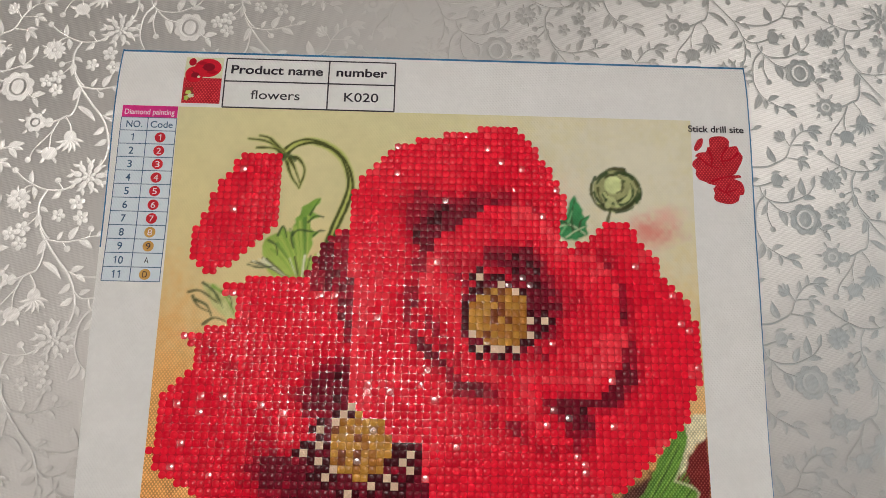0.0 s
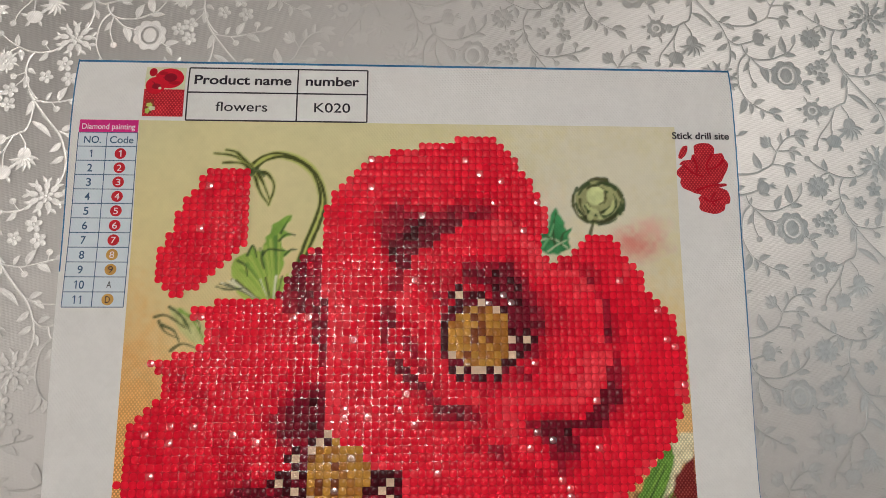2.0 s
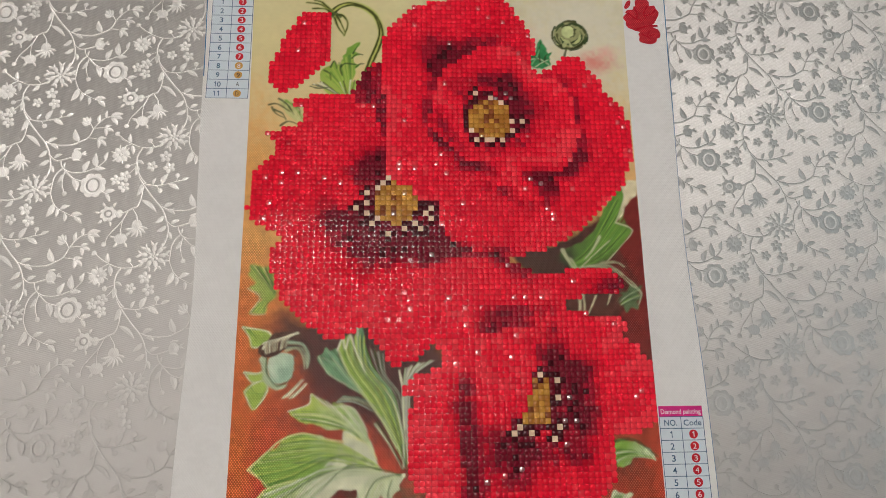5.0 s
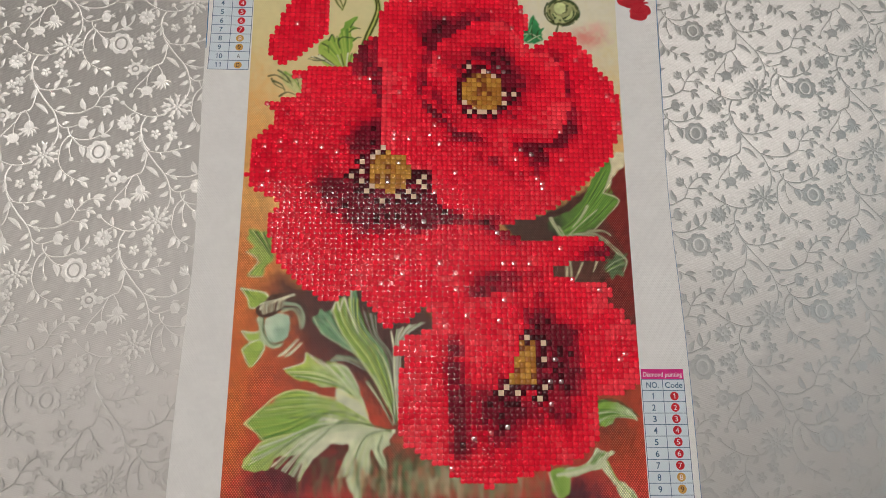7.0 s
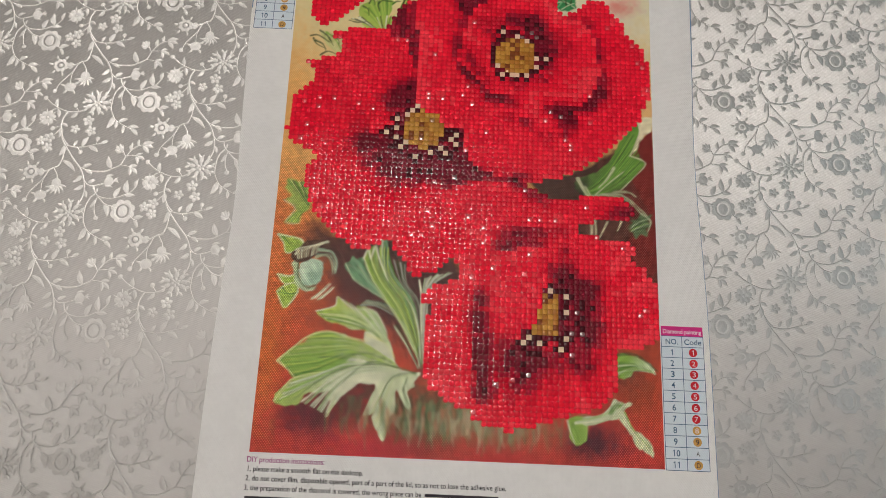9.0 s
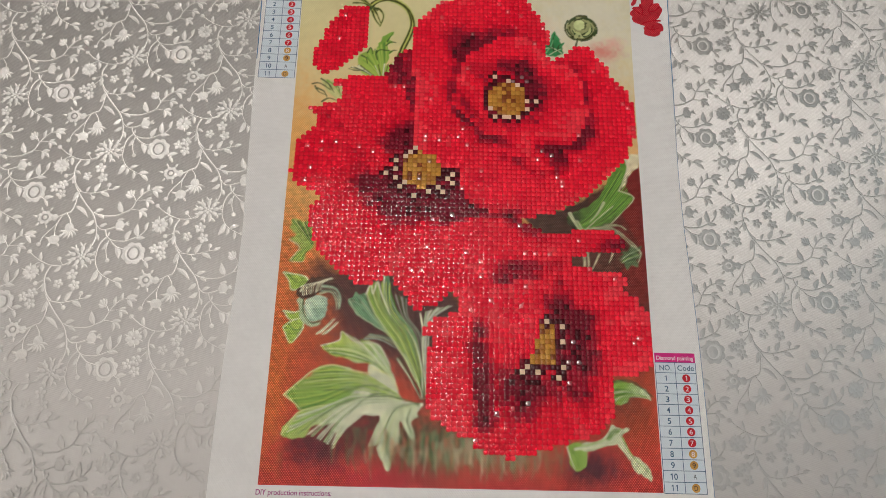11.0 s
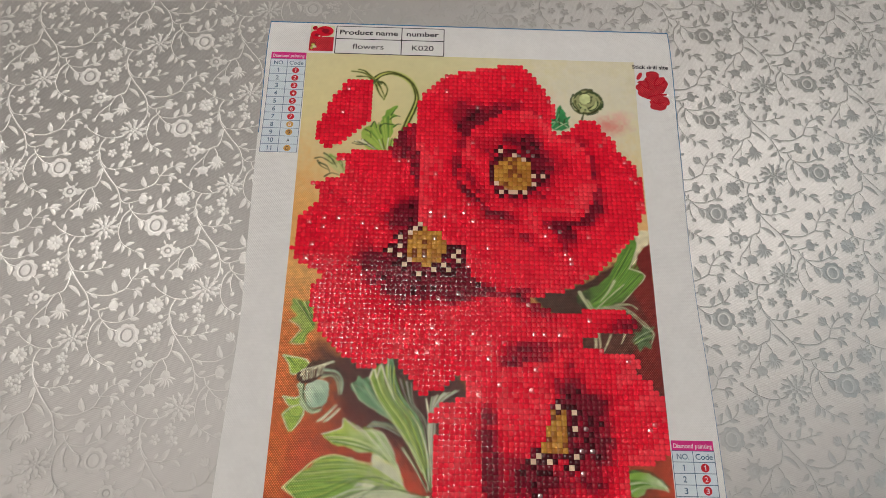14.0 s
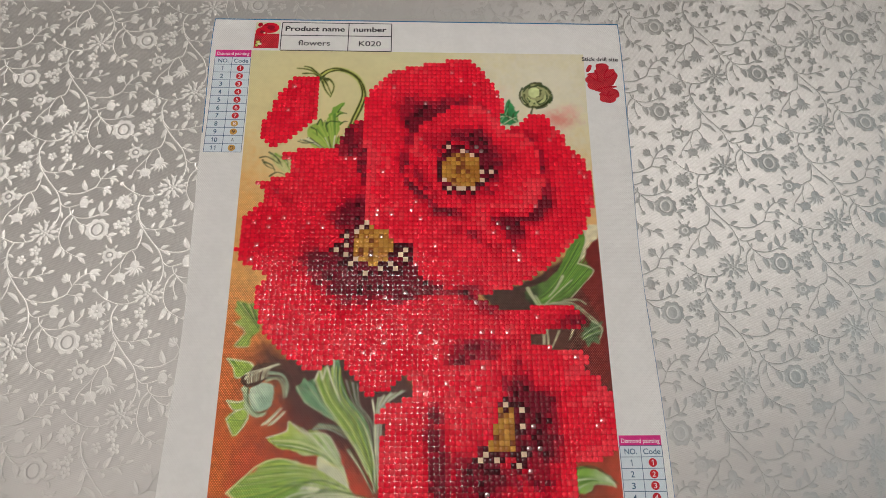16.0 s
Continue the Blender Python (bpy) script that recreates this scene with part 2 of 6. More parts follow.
# ---- the room, out of view: added for bounced light and reflections ----
def room():
    b = bmesh.new
    tagged(link("floor", box(b(), -2, -2, -0.85, 2, 2, -0.75), FLOOR), "brown wooden floor under the table", "floor", kind="structure")
    tagged(link("ceiling", box(b(), -2, -2, 1.8, 2, 2, 1.9), CEILING), "plain off-white ceiling", "ceiling", kind="structure")
    tagged(link("wall_north", box(b(), -2, 2, -0.75, 2, 2.1, 1.8), WALL), "plain painted wall out of view, darkened to dim reflections", "wall", kind="structure")
    tagged(link("wall_south", box(b(), -2, -2.1, -0.75, 2, -2, 1.8), WALL), "plain painted wall out of view, darkened to dim reflections", "wall", kind="structure")
    # Openings are added to suit the side fill lights
    for name, x, y0, y1 in (("wall_west", -2.1, -1.2, 0.2), ("wall_east", 2.0, -0.6, 0.8)):
        w = b()
        box(w, x, -2, -0.75, x + 0.1, y0, 1.8), box(w, x, y1, -0.75, x + 0.1, 2, 1.8)
        box(w, x, y0, -0.75, x + 0.1, y1, 0.1), box(w, x, y0, 1.4, x + 0.1, y1, 1.8)
        tagged(link(name, w, WALL), "painted wall out of view, opening added for a fill light", "wall", kind="structure")


room()


def table():
    top = new("table")
    tagged(top, "brown wooden table under a patterned cloth", "table")
    part("tabletop", box(bmesh.new(), -0.62, -0.47, -0.034, 0.62, 0.47, -0.004, 0.004), WOOD, top)
    for x in (-0.55, 0.55):
        for y in (-0.4, 0.4):
            part("leg", box(bmesh.new(), x - 0.03, y - 0.03, -0.75, x + 0.03, y + 0.03, -0.034, 0.004), WOOD, top)


table()


def ceiling_lamp():
    x, y, z = LAMP_AT
    ob = new("ceiling_lamp")
    tagged(ob, "small ceiling lamp with a bare round bulb, switched on", "lamp")
    bm = bmesh.new()
    bmesh.ops.create_cone(bm, cap_ends=True, segments=32, radius1=0.05, radius2=0.06, depth=0.03, matrix=Matrix.Translation((x, y, 1.785)))
    white = plain("lamp_white", (0.8, 0.8, 0.78), 0.4)
    part("base", bm, white, ob)
    bm = bmesh.new()
    bmesh.ops.create_cone(bm, cap_ends=True, segments=20, radius1=0.018, radius2=0.022, depth=0.03, matrix=Matrix.Translation((x, y, 1.757)))
    part("socket", bm, white, ob)


ceiling_lamp()


# ---- the tablecloth ----
REPEAT_UP, REPEAT_SIDE = Vector((4.4, 63.0)), Vector((65.0, 28.4))


def leaf(bm, x, y, length, width, turn, z=0.08, lift=0.1):
    """A pointed woven leaf from its base at x, y, in millimetres; turn in degrees."""
    a = radians(turn)
    d, n = Vector((math.cos(a), math.sin(a))), Vector((-math.sin(a), math.cos(a)))
    base = Vector((x, y))
    left, right, mid = [], [], []
    for i in range(7):
        t = i / 6
        w = width / 2 * math.sin(math.pi * t ** 0.8) ** 0.9
        c = base + d * (length * t) + n * (0.08 * length * math.sin(math.pi * t))
        left.append(c + n * w), right.append(c - n * w), mid.append(c)
    rows = [[bm.verts.new((p.x * MM, p.y * MM, (z + h) * MM)) for p, h in zip(line, hs)] for line, hs in
            ((left, [0] * 7), (mid, [lift * math.sin(math.pi * i / 6) for i in range(7)]), (right, [0] * 7))]
    for i in range(6):
        bm.faces.new((rows[1][i], rows[1][i + 1], rows[0][i + 1], rows[0][i]))
        bm.faces.new((rows[2][i], rows[2][i + 1], rows[1][i + 1], rows[1][i]))


def dome(bm, pts, cx, cy, z=0.08, lift=0.1):
    """A shape that swells to its middle."""
    top = bm.verts.new((cx * MM, cy * MM, (z + lift) * MM))
    ring = [bm.verts.new((x * MM, y * MM, z * MM)) for x, y in pts]
    for i, v in enumerate(ring):
        bm.faces.new((v, ring[(i + 1) % len(ring)], top))


def band(bm, outer, inner, z=0.08, lift=0.1):
    a = [bm.verts.new((x * MM, y * MM, z * MM)) for x, y in outer]
    b = [bm.verts.new((x * MM, y * MM, (z + lift) * MM)) for x, y in inner]
    for i in range(len(a)):
        k = (i + 1) % len(a)
        bm.faces.new((a[i], a[k], b[k], b[i]))


def scallop(cx, cy, r, lobes, depth, n=40, turn=0.0):
    return [(cx + r * (1 + depth * abs(math.sin(lobes / 2 * a + turn)) - depth) * math.cos(a), cy + r * (1 + depth * abs(math.sin(lobes / 2 * a + turn)) - depth) * math.sin(a))
            for a in (2 * math.pi * i / n for i in range(n))]


def floret(bm, x, y, r, petals=5, turn=0.0):
    for i in range(petals):
        a = turn + 2 * math.pi * i / petals
        dome(bm, oval(x + r * 0.62 * math.cos(a), y + r * 0.62 * math.sin(a), r * 0.42, r * 0.36, 9, a), x + r * 0.62 * math.cos(a), y + r * 0.62 * math.sin(a))
    dome(bm, oval(x, y, r * 0.2, r * 0.2, 8), x, y)


def sprig(bm, stem, w0, w1, leaves=(), wide=0.42):
    """A woven stem with leaves, each from its foot to its tip, in millimetres."""
    stroke(bm, stem, w0 * 0.9, w1 * 0.9, 0.06, 5, 0.12)
    for x, y, tx, ty in leaves:
        n = math.hypot(tx - x, ty - y)
        leaf(bm, x, y, n, min(wide * n, 3.1), math.degrees(math.atan2(ty - y, tx - x)))


def berry(bm, x, y, r=1.25):
    dome(bm, oval(x, y, r, r, 12), x, y)


def carnation(bm, x, y):
    """Ragged bloom: two rings of notched petals that curl to one side."""
    for k in range(9):
        a = radians(k * 40 + 8)
        px, py = x + 4.6 * math.cos(a), y + 4.0 * math.sin(a)
        dome(bm, oval(px, py, 1.9, 1.15, 9, a), px, py)
        tip = math.degrees(a)
        leaf(bm, px + 1.2 * math.cos(a), py + 1.2 * math.sin(a), 3.4, 1.5, tip + 38), leaf(bm, px + 0.9 * math.cos(a), py + 0.9 * math.sin(a), 2.7, 1.2, tip - 28)
    for k in range(6):
        a = radians(k * 60 + 25)
        px, py = x + 1.75 * math.cos(a), y + 1.6 * math.sin(a)
        dome(bm, oval(px, py, 1.15, 0.75, 8, a), px, py)
    dome(bm, oval(x, y, 0.6, 0.6, 8), x, y)


def motif():
    """One repeat of the woven vine, round its ring flower."""
    bm = bmesh.new()
    # main stem, through the fork and down to the carnation
    sprig(bm, [(-38.8, 39.8), (-36.4, 35.5), (-31, 28.4), (-25.7, 22.1), (-23, 15.9), (-21.9, 10.1), (-22.8, 4.9), (-24.6, 1.9)], 1.15, 0.9, [(-36.4, 35.5, -38.6, 29.1), (-24.5, 18.7, -28.6, 14.8), (-22.9, 13.5, -27.5, 10.4), (-22.3, 10.7, -20, 6.3)])
    sprig(bm, [(-23, 15.9), (-20.4, 13.5), (-17.3, 13.2), (-12.1, 14.9)], 0.95, 0.8, [(-20.9, 14.5, -16.7, 16.6)])
    # upper spray
    sprig(bm, [(-36.4, 35.5), (-30, 34.5), (-24.8, 35.3), (-20.1, 36.7), (-16.4, 37.5)], 0.9, 0.6, [(-27.3, 35.2, -24.3, 41), (-23.6, 35.3, -18.3, 32.5), (-17.6, 37.1, -13.6, 39), (-31.7, 35.2, -29.9, 38.8)])
    sprig(bm, [(-20.1, 36.7), (-19.6, 39.6)], 0.6, 0.5), sprig(bm, [(-29.7, 34.5), (-28, 32.4)], 0.6, 0.5)
    # long vine that climbs to the right
    sprig(bm, [(-25.9, 23.2), (-21.3, 21.5), (-13.6, 21.5), (-9.2, 23.3), (-5.3, 25.8), (-2.8, 31.2), (0.6, 35.5), (4, 37.3), (7.6, 37)], 1.0, 0.6, [(-25, 23.2, -20.2, 25.3), (-23.3, 22.2, -19.1, 19.4), (-9.6, 23.3, -12.3, 30.4), (-0.7, 33.7, -0.6, 38.7), (2.6, 36.6, 2.8, 40.9), (4.4, 37.3, 11, 39.2), (5, 37, 8.6, 32.7), (6.2, 37.3, 10.8, 36.3)])
    sprig(bm, [(-5.6, 25.5), (-1.8, 25.1), (0.8, 24.4)], 0.7, 0.5, [(-0.2, 24.8, 0.3, 19.9), (0.5, 24.4, 4.2, 21), (-0.8, 24.8, 4.1, 25.5)])
    sprig(bm, [(-3, 30.8), (1, 31.2), (3.5, 30.8)], 0.7, 0.5, [(1.9, 31.2, 5.7, 32.6), (2.3, 30.8, 3.6, 26.6), (2.9, 30.8, 7.2, 29.1)])
    sprig(bm, [(-3.2, 30.1), (-4.7, 32.9), (-6.3, 35.1)], 0.8, 0.7, [(-5.7, 33.3, -9.1, 36.8), (-5.4, 33.6, -5.4, 37.2), (-5.6, 32.9, -9.6, 34.3), (-5.2, 32.6, -7.3, 37.6)], 0.55)
    # lower vine over the ring flower
    sprig(bm, [(-17.3, 13.2), (-16, 9.4), (-12.5, 7), (-6.3, 6.7), (-1.4, 8.5), (2.2, 10.5), (5.3, 14.4)], 1.0, 0.6, [(-5.5, 7.1, -2.9, 13.3), (0.8, 9.5, -0.2, 17.4), (-0.2, 8.5, 5.2, 8.8), (4.5, 13.3, 5.6, 18.2), (-15.3, 9.1, -14.7, 12.2)])
    sprig(bm, [(-15.6, 9.1), (-18.2, 6.3), (-19.6, 2.6), (-20, -3.1)], 1.0, 0.8), sprig(bm, [(-14.4, 7.4), (-15.2, 3.6), (-14.9, -0.1), (-13.4, -4.4)], 0.9, 0.6, [(-15, 5.7, -17.5, 1.3)])
    sprig(bm, [(-15.2, 8.4), (-10.4, 3.7), (-6.5, 2.3), (-3.3, 1.3)], 1.0, 0.8, [(-10.1, 3.7, -7.6, -3.4)])
    sprig(bm, [(-20.1, -2.8), (-19.4, -6.4), (-16.3, -11.7), (-9.6, -15.6), (-5.8, -16.9)], 0.8, 0.5, [(-17.6, -9.7, -20.7, -16.9), (-15.9, -12.0, -15.9, -16.9), (-14.6, -12.7, -9.6, -10.7), (-11.9, -14.6, -11.6, -19.2), (-9.0, -15.6, -3.1, -15.3), (-7.3, -16.6, -3.1, -20.1)])
    sprig(bm, [(3.7, -2.3), (6.2, -4.3), (8.4, -5.0)], 0.7, 0.5, [(5.8, -4.0, 11.4, -2.6), (6.5, -4.7, 9.0, -8.6)])
    # right-hand branch, back to the fork of the next repeat
    sprig(bm, [(9.3, 27.7), (12.6, 24.9), (16.7, 22.4), (22.3, 20.4), (28.5, 20.8), (32.8, 23.3)], 0.7, 0.9, [(16.3, 22.8, 15.5, 28.1), (16.8, 21.7, 17.9, 16.5), (27.6, 20.4, 24.1, 16.6)])
    sprig(bm, [(16.7, 22.4), (13.8, 21), (12.6, 18.9)], 0.7, 0.6), sprig(bm, [(28.2, 20.8), (25.8, 23.9)], 0.6, 0.5)
    sprig(bm, [(22.3, 20.4), (20.4, 16.5), (20.1, 12), (21.6, 6.5), (23.9, 2.8), (25.7, 1.1)], 1.0, 1.15, [(20.2, 13.4, 23.9, 11.4), (20.2, 11.3, 20.2, 5.2)])
    sprig(bm, [(20.1, 12), (16.1, 10.3)], 0.6, 0.5), sprig(bm, [(20.1, 10), (18.3, 7.9), (16.4, 5.8)], 0.6, 0.5)
    for x, y in [(-19.7, 40), (-27.6, 32), (9, 28), (25.8, 24.3), (15.8, 10.3), (-13.4, -4.4)]:
        berry(bm, x, y)
    # stem from the fork to the star flower, with the thistle and the bell
    side = Vector((REPEAT_SIDE.x, REPEAT_SIDE.y))
    back = lambda pts: [tuple(v - side[i % 2] for i, v in enumerate(p)) for p in pts]
    sprig(bm, [(-36.2, 34.5), (-36.5, 28.1), (-38, 23.5)] + back([(24.6, 50.7), (21.3, 48.8), (17.4, 47.6)]), 0.9, 1.0, [(-36.3, 27, -28.2, 20.4)], 0.22)
    sprig(bm, back([(22.8, 49.5), (19.9, 43.6), (14.8, 37), (13.5, 33.1)]), 0.7, 0.6), sprig(bm, back([(21.9, 47.3), (20.3, 42.5), (20.5, 37.1)]), 0.6, 0.6), sprig(bm, back([(24.9, 50.7), (27.3, 47), (27.7, 44.4)]), 0.7, 0.9)
    (sx, sy), (bx, by), (tx, ty), (vx, vy) = back([(13.5, 48), (20.7, 35.3), (27.8, 43.7), (13, 32.4)])
    berry(bm, vx, vy)
    band(bm, scallop(sx, sy, 4.2, 8, 0.2), oval(sx, sy, 2.0, 2.0, 40)), dome(bm, oval(sx, sy, 1.3, 1.3, 12), sx, sy)
    for k in range(5):
        a = 60 + k * 56
        leaf(bm, sx + 4.1 * math.cos(radians(a)), sy + 4.1 * math.sin(radians(a)), 2.8, 1.3, a)
    leaf(bm, sx + 7.2, sy + 0.6, 4.6, 4.2, 185)
    dome(bm, oval(bx, by, 3.1, 2.7, 16), bx, by)
    for a in (35, 165, 235, 305):
        leaf(bm, bx + 2.7 * math.cos(radians(a)), by + 2.3 * math.sin(radians(a)), 3.0, 1.4, a)
    dome(bm, oval(tx, ty - 1.5, 2.5, 2.9, 14), tx, ty - 1.5)
    for k in range(7):
        leaf(bm, tx, ty - 2.6, 5.8, 1.5, 190 + k * 27)
    # ring flower
    band(bm, scallop(0, 0, 6.6, 8, 0.15), oval(0, 0, 4.4, 4.6, 40)), band(bm, oval(0, 0, 4.4, 4.6, 40), oval(0, 0, 3.4, 3.8, 40), 0.17, -0.1)
    dome(bm, oval(0, 0, 2.5, 3.1, 20), 0, 0)
    # bud with a round cup
    (cx, cy), (rx, ry), (ax, ay) = [(-9.8, 16), (12, 16.5), (-27.8, -2.1)]
    dome(bm, oval(cx, cy, 2.5, 2.7, 16), cx, cy)
    leaf(bm, cx - 2.3, cy + 2.4, 4.6, 1.5, 15), leaf(bm, cx - 2.0, cy - 2.5, 4.6, 1.5, -8)
    for a in (-12, 12, 40):
        leaf(bm, cx + 2.2, cy + 0.3, 3.2, 0.9, a)
    carnation(bm, ax, ay)
    # rosette and the small flowers
    floret(bm, rx, ry, 4.3, 6, 0.2)
    for k in range(6):
        a = k * 60 + 40
        leaf(bm, rx + 2.6 * math.cos(radians(a)), ry + 2.6 * math.sin(radians(a)), 3, 0.9, a)
    for k, (x, y) in enumerate([(15.1, 4.8), (10.8, 2.8), (15.1, -0.9), (27.8, 10.4), (34.2, 15.6), (36.5, 9.7)]):
        floret(bm, x, y, (3.0, 2.8, 2.9, 2.7, 3.1, 3.0)[k], 5, 0.4 * k)
    return bm


def tablecloth():
    cloth = new("tablecloth")
    tagged(cloth, "silvery grey damask tablecloth with woven flower vines, covering the table", "tablecloth")
    bm = bmesh.new()
    bmesh.ops.create_grid(bm, x_segments=124, y_segments=94, size=0.5, matrix=Matrix.Diagonal((1.26, 0.96, 1, 1)))
    for v in bm.verts:
        v.co.z = 0.00012 * noise.noise(v.co * 9)
    rim = [e for e in bm.edges if e.is_boundary]
    got = bmesh.ops.extrude_edge_only(bm, edges=rim)["geom"]
    for v in got:
        if isinstance(v, bmesh.types.BMVert):
            v.co.x, v.co.y, v.co.z = v.co.x * 1.01, v.co.y * 1.01, -0.22 + 0.01 * noise.noise(v.co * 12)
    ground = part("cloth", bm, CLOTH, cloth)
    for f in ground.data.polygons:
        f.use_smooth = True
    first = part("woven_motif", motif(), MOTIF, cloth)
    origin = Vector((-175.2, 30.8))
    spots = [origin + REPEAT_SIDE * i - REPEAT_UP * k for i in range(-6, 14) for k in range(-14, 20)]
    spots = [p for p in spots if -520 < p.x < 560 and -420 < p.y < 440 and (p - origin).length > 1]
    first.location, first.scale = (origin.x * MM, origin.y * MM, 0.0001), (1, 1, 1.3)
    for p in spots:
        ob = new("woven_motif", first.data)
        ob.parent, ob.location, ob.scale = cloth, (p.x * MM, p.y * MM, 0.0001), (1, 1, 1.3)


tablecloth()


# ---- the picture ----
Z0 = 0.55  # top of the canvas, in millimetres
painting = new("diamond_painting")
tagged(painting, "red poppy bead picture on white printed canvas, on the cloth", "craft picture")


def side(y, which):
    """The cut edge of the sheet, which waves a little; y in millimetres."""
    if which < 0:
        return -124.6 + 2.6 * math.exp(-((y + 25) / 55) ** 2) - 2.4 * min(1, max(0, (y - 40) / 110))
    return 125.4 - 2.9 * math.exp(-((y - 15) / 60) ** 2) + 0.8 * min(1, max(0, (y - 100) / 70))


def canvas():
    bm = bmesh.new()
    rows = []
    for k in range(121):
        y = -186 + k * 3.003
        a, c = side(y, -1), side(y, 1)
        rows.append([bm.verts.new(((a + (c - a) * i / 20) * MM, y * MM, Z0 * MM)) for i in range(21)])
    for p, q in zip(rows, rows[1:]):
        for i in range(20):
            bm.faces.new((p[i], p[i + 1], q[i + 1], q[i]))
    rim = [e for e in bm.edges if e.is_boundary]
    for e in rim:
        e.smooth = False
    for v in bmesh.ops.extrude_edge_only(bm, edges=rim)["geom"]:
        if isinstance(v, bmesh.types.BMVert):
            v.co.z = 0.0002
    sheet = part("canvas_sheet", bm, WHITE, painting, "white canvas sheet with a thin blue edge")
    for f in sheet.data.polygons:
        f.use_smooth = f.normal.z > 0.9
    top = -186 + 120 * 3.003
    for name, which, y0, y1 in (("right", 1, -186, top), ("left", -1, 92, top)):
        bm = bmesh.new()
        n = int((y1 - y0) / 3)
        ys = [y0 + (y1 - y0) * k / n for k in range(n + 1)]
        pairs = [[bm.verts.new(((side(y, which) - which * d) * MM, y * MM, (Z0 + 0.03) * MM)) for d in (0.05, 0.3 + 0.25 * min(1, max(0, (y - 50) / 30)))] for y in ys]
        for p, q in zip(pairs, pairs[1:]):
            bm.faces.new((p[0], p[1], q[1], q[0]) if which < 0 else (p[1], p[0], q[0], q[1]))
        part("blue_edge", bm, BLUE, painting)
    bm = bmesh.new()
    patch(bm, [(side(top, -1) + 0.1, top - 1.0), (side(top, 1) - 0.1, top - 1.0), (side(top, 1) - 0.1, top - 0.1), (side(top, -1) + 0.1, top - 0.1)], Z0 + 0.034, 1)
    part("blue_edge", bm, BLUE, painting)


canvas()


def inside(pts, x, y):
    hit = False
    for (x0, y0), (x1, y1) in zip(pts, pts[1:] + pts[:1]):
        if (y0 > y) != (y1 > y) and x < x0 + (y - y0) / (y1 - y0) * (x1 - x0):
            hit = not hit
    return hit


def shape(name, pts, mat, z=0.06, parent=None, soft=4, label=""):
    bm = bmesh.new()
    patch(bm, pts, Z0 + z, soft)
    return part(name, bm, mat, parent or painting, label)


def line(name, pts, w0, w1, mat, z=0.06, parent=None):
    bm = bmesh.new()
    stroke(bm, pts, w0, w1, Z0 + z)
    return part(name, bm, mat, parent or painting)


# ---- the printed picture: colour laid on as brush marks, then cut into the leaves and the ground ----
PITCH = 0.5


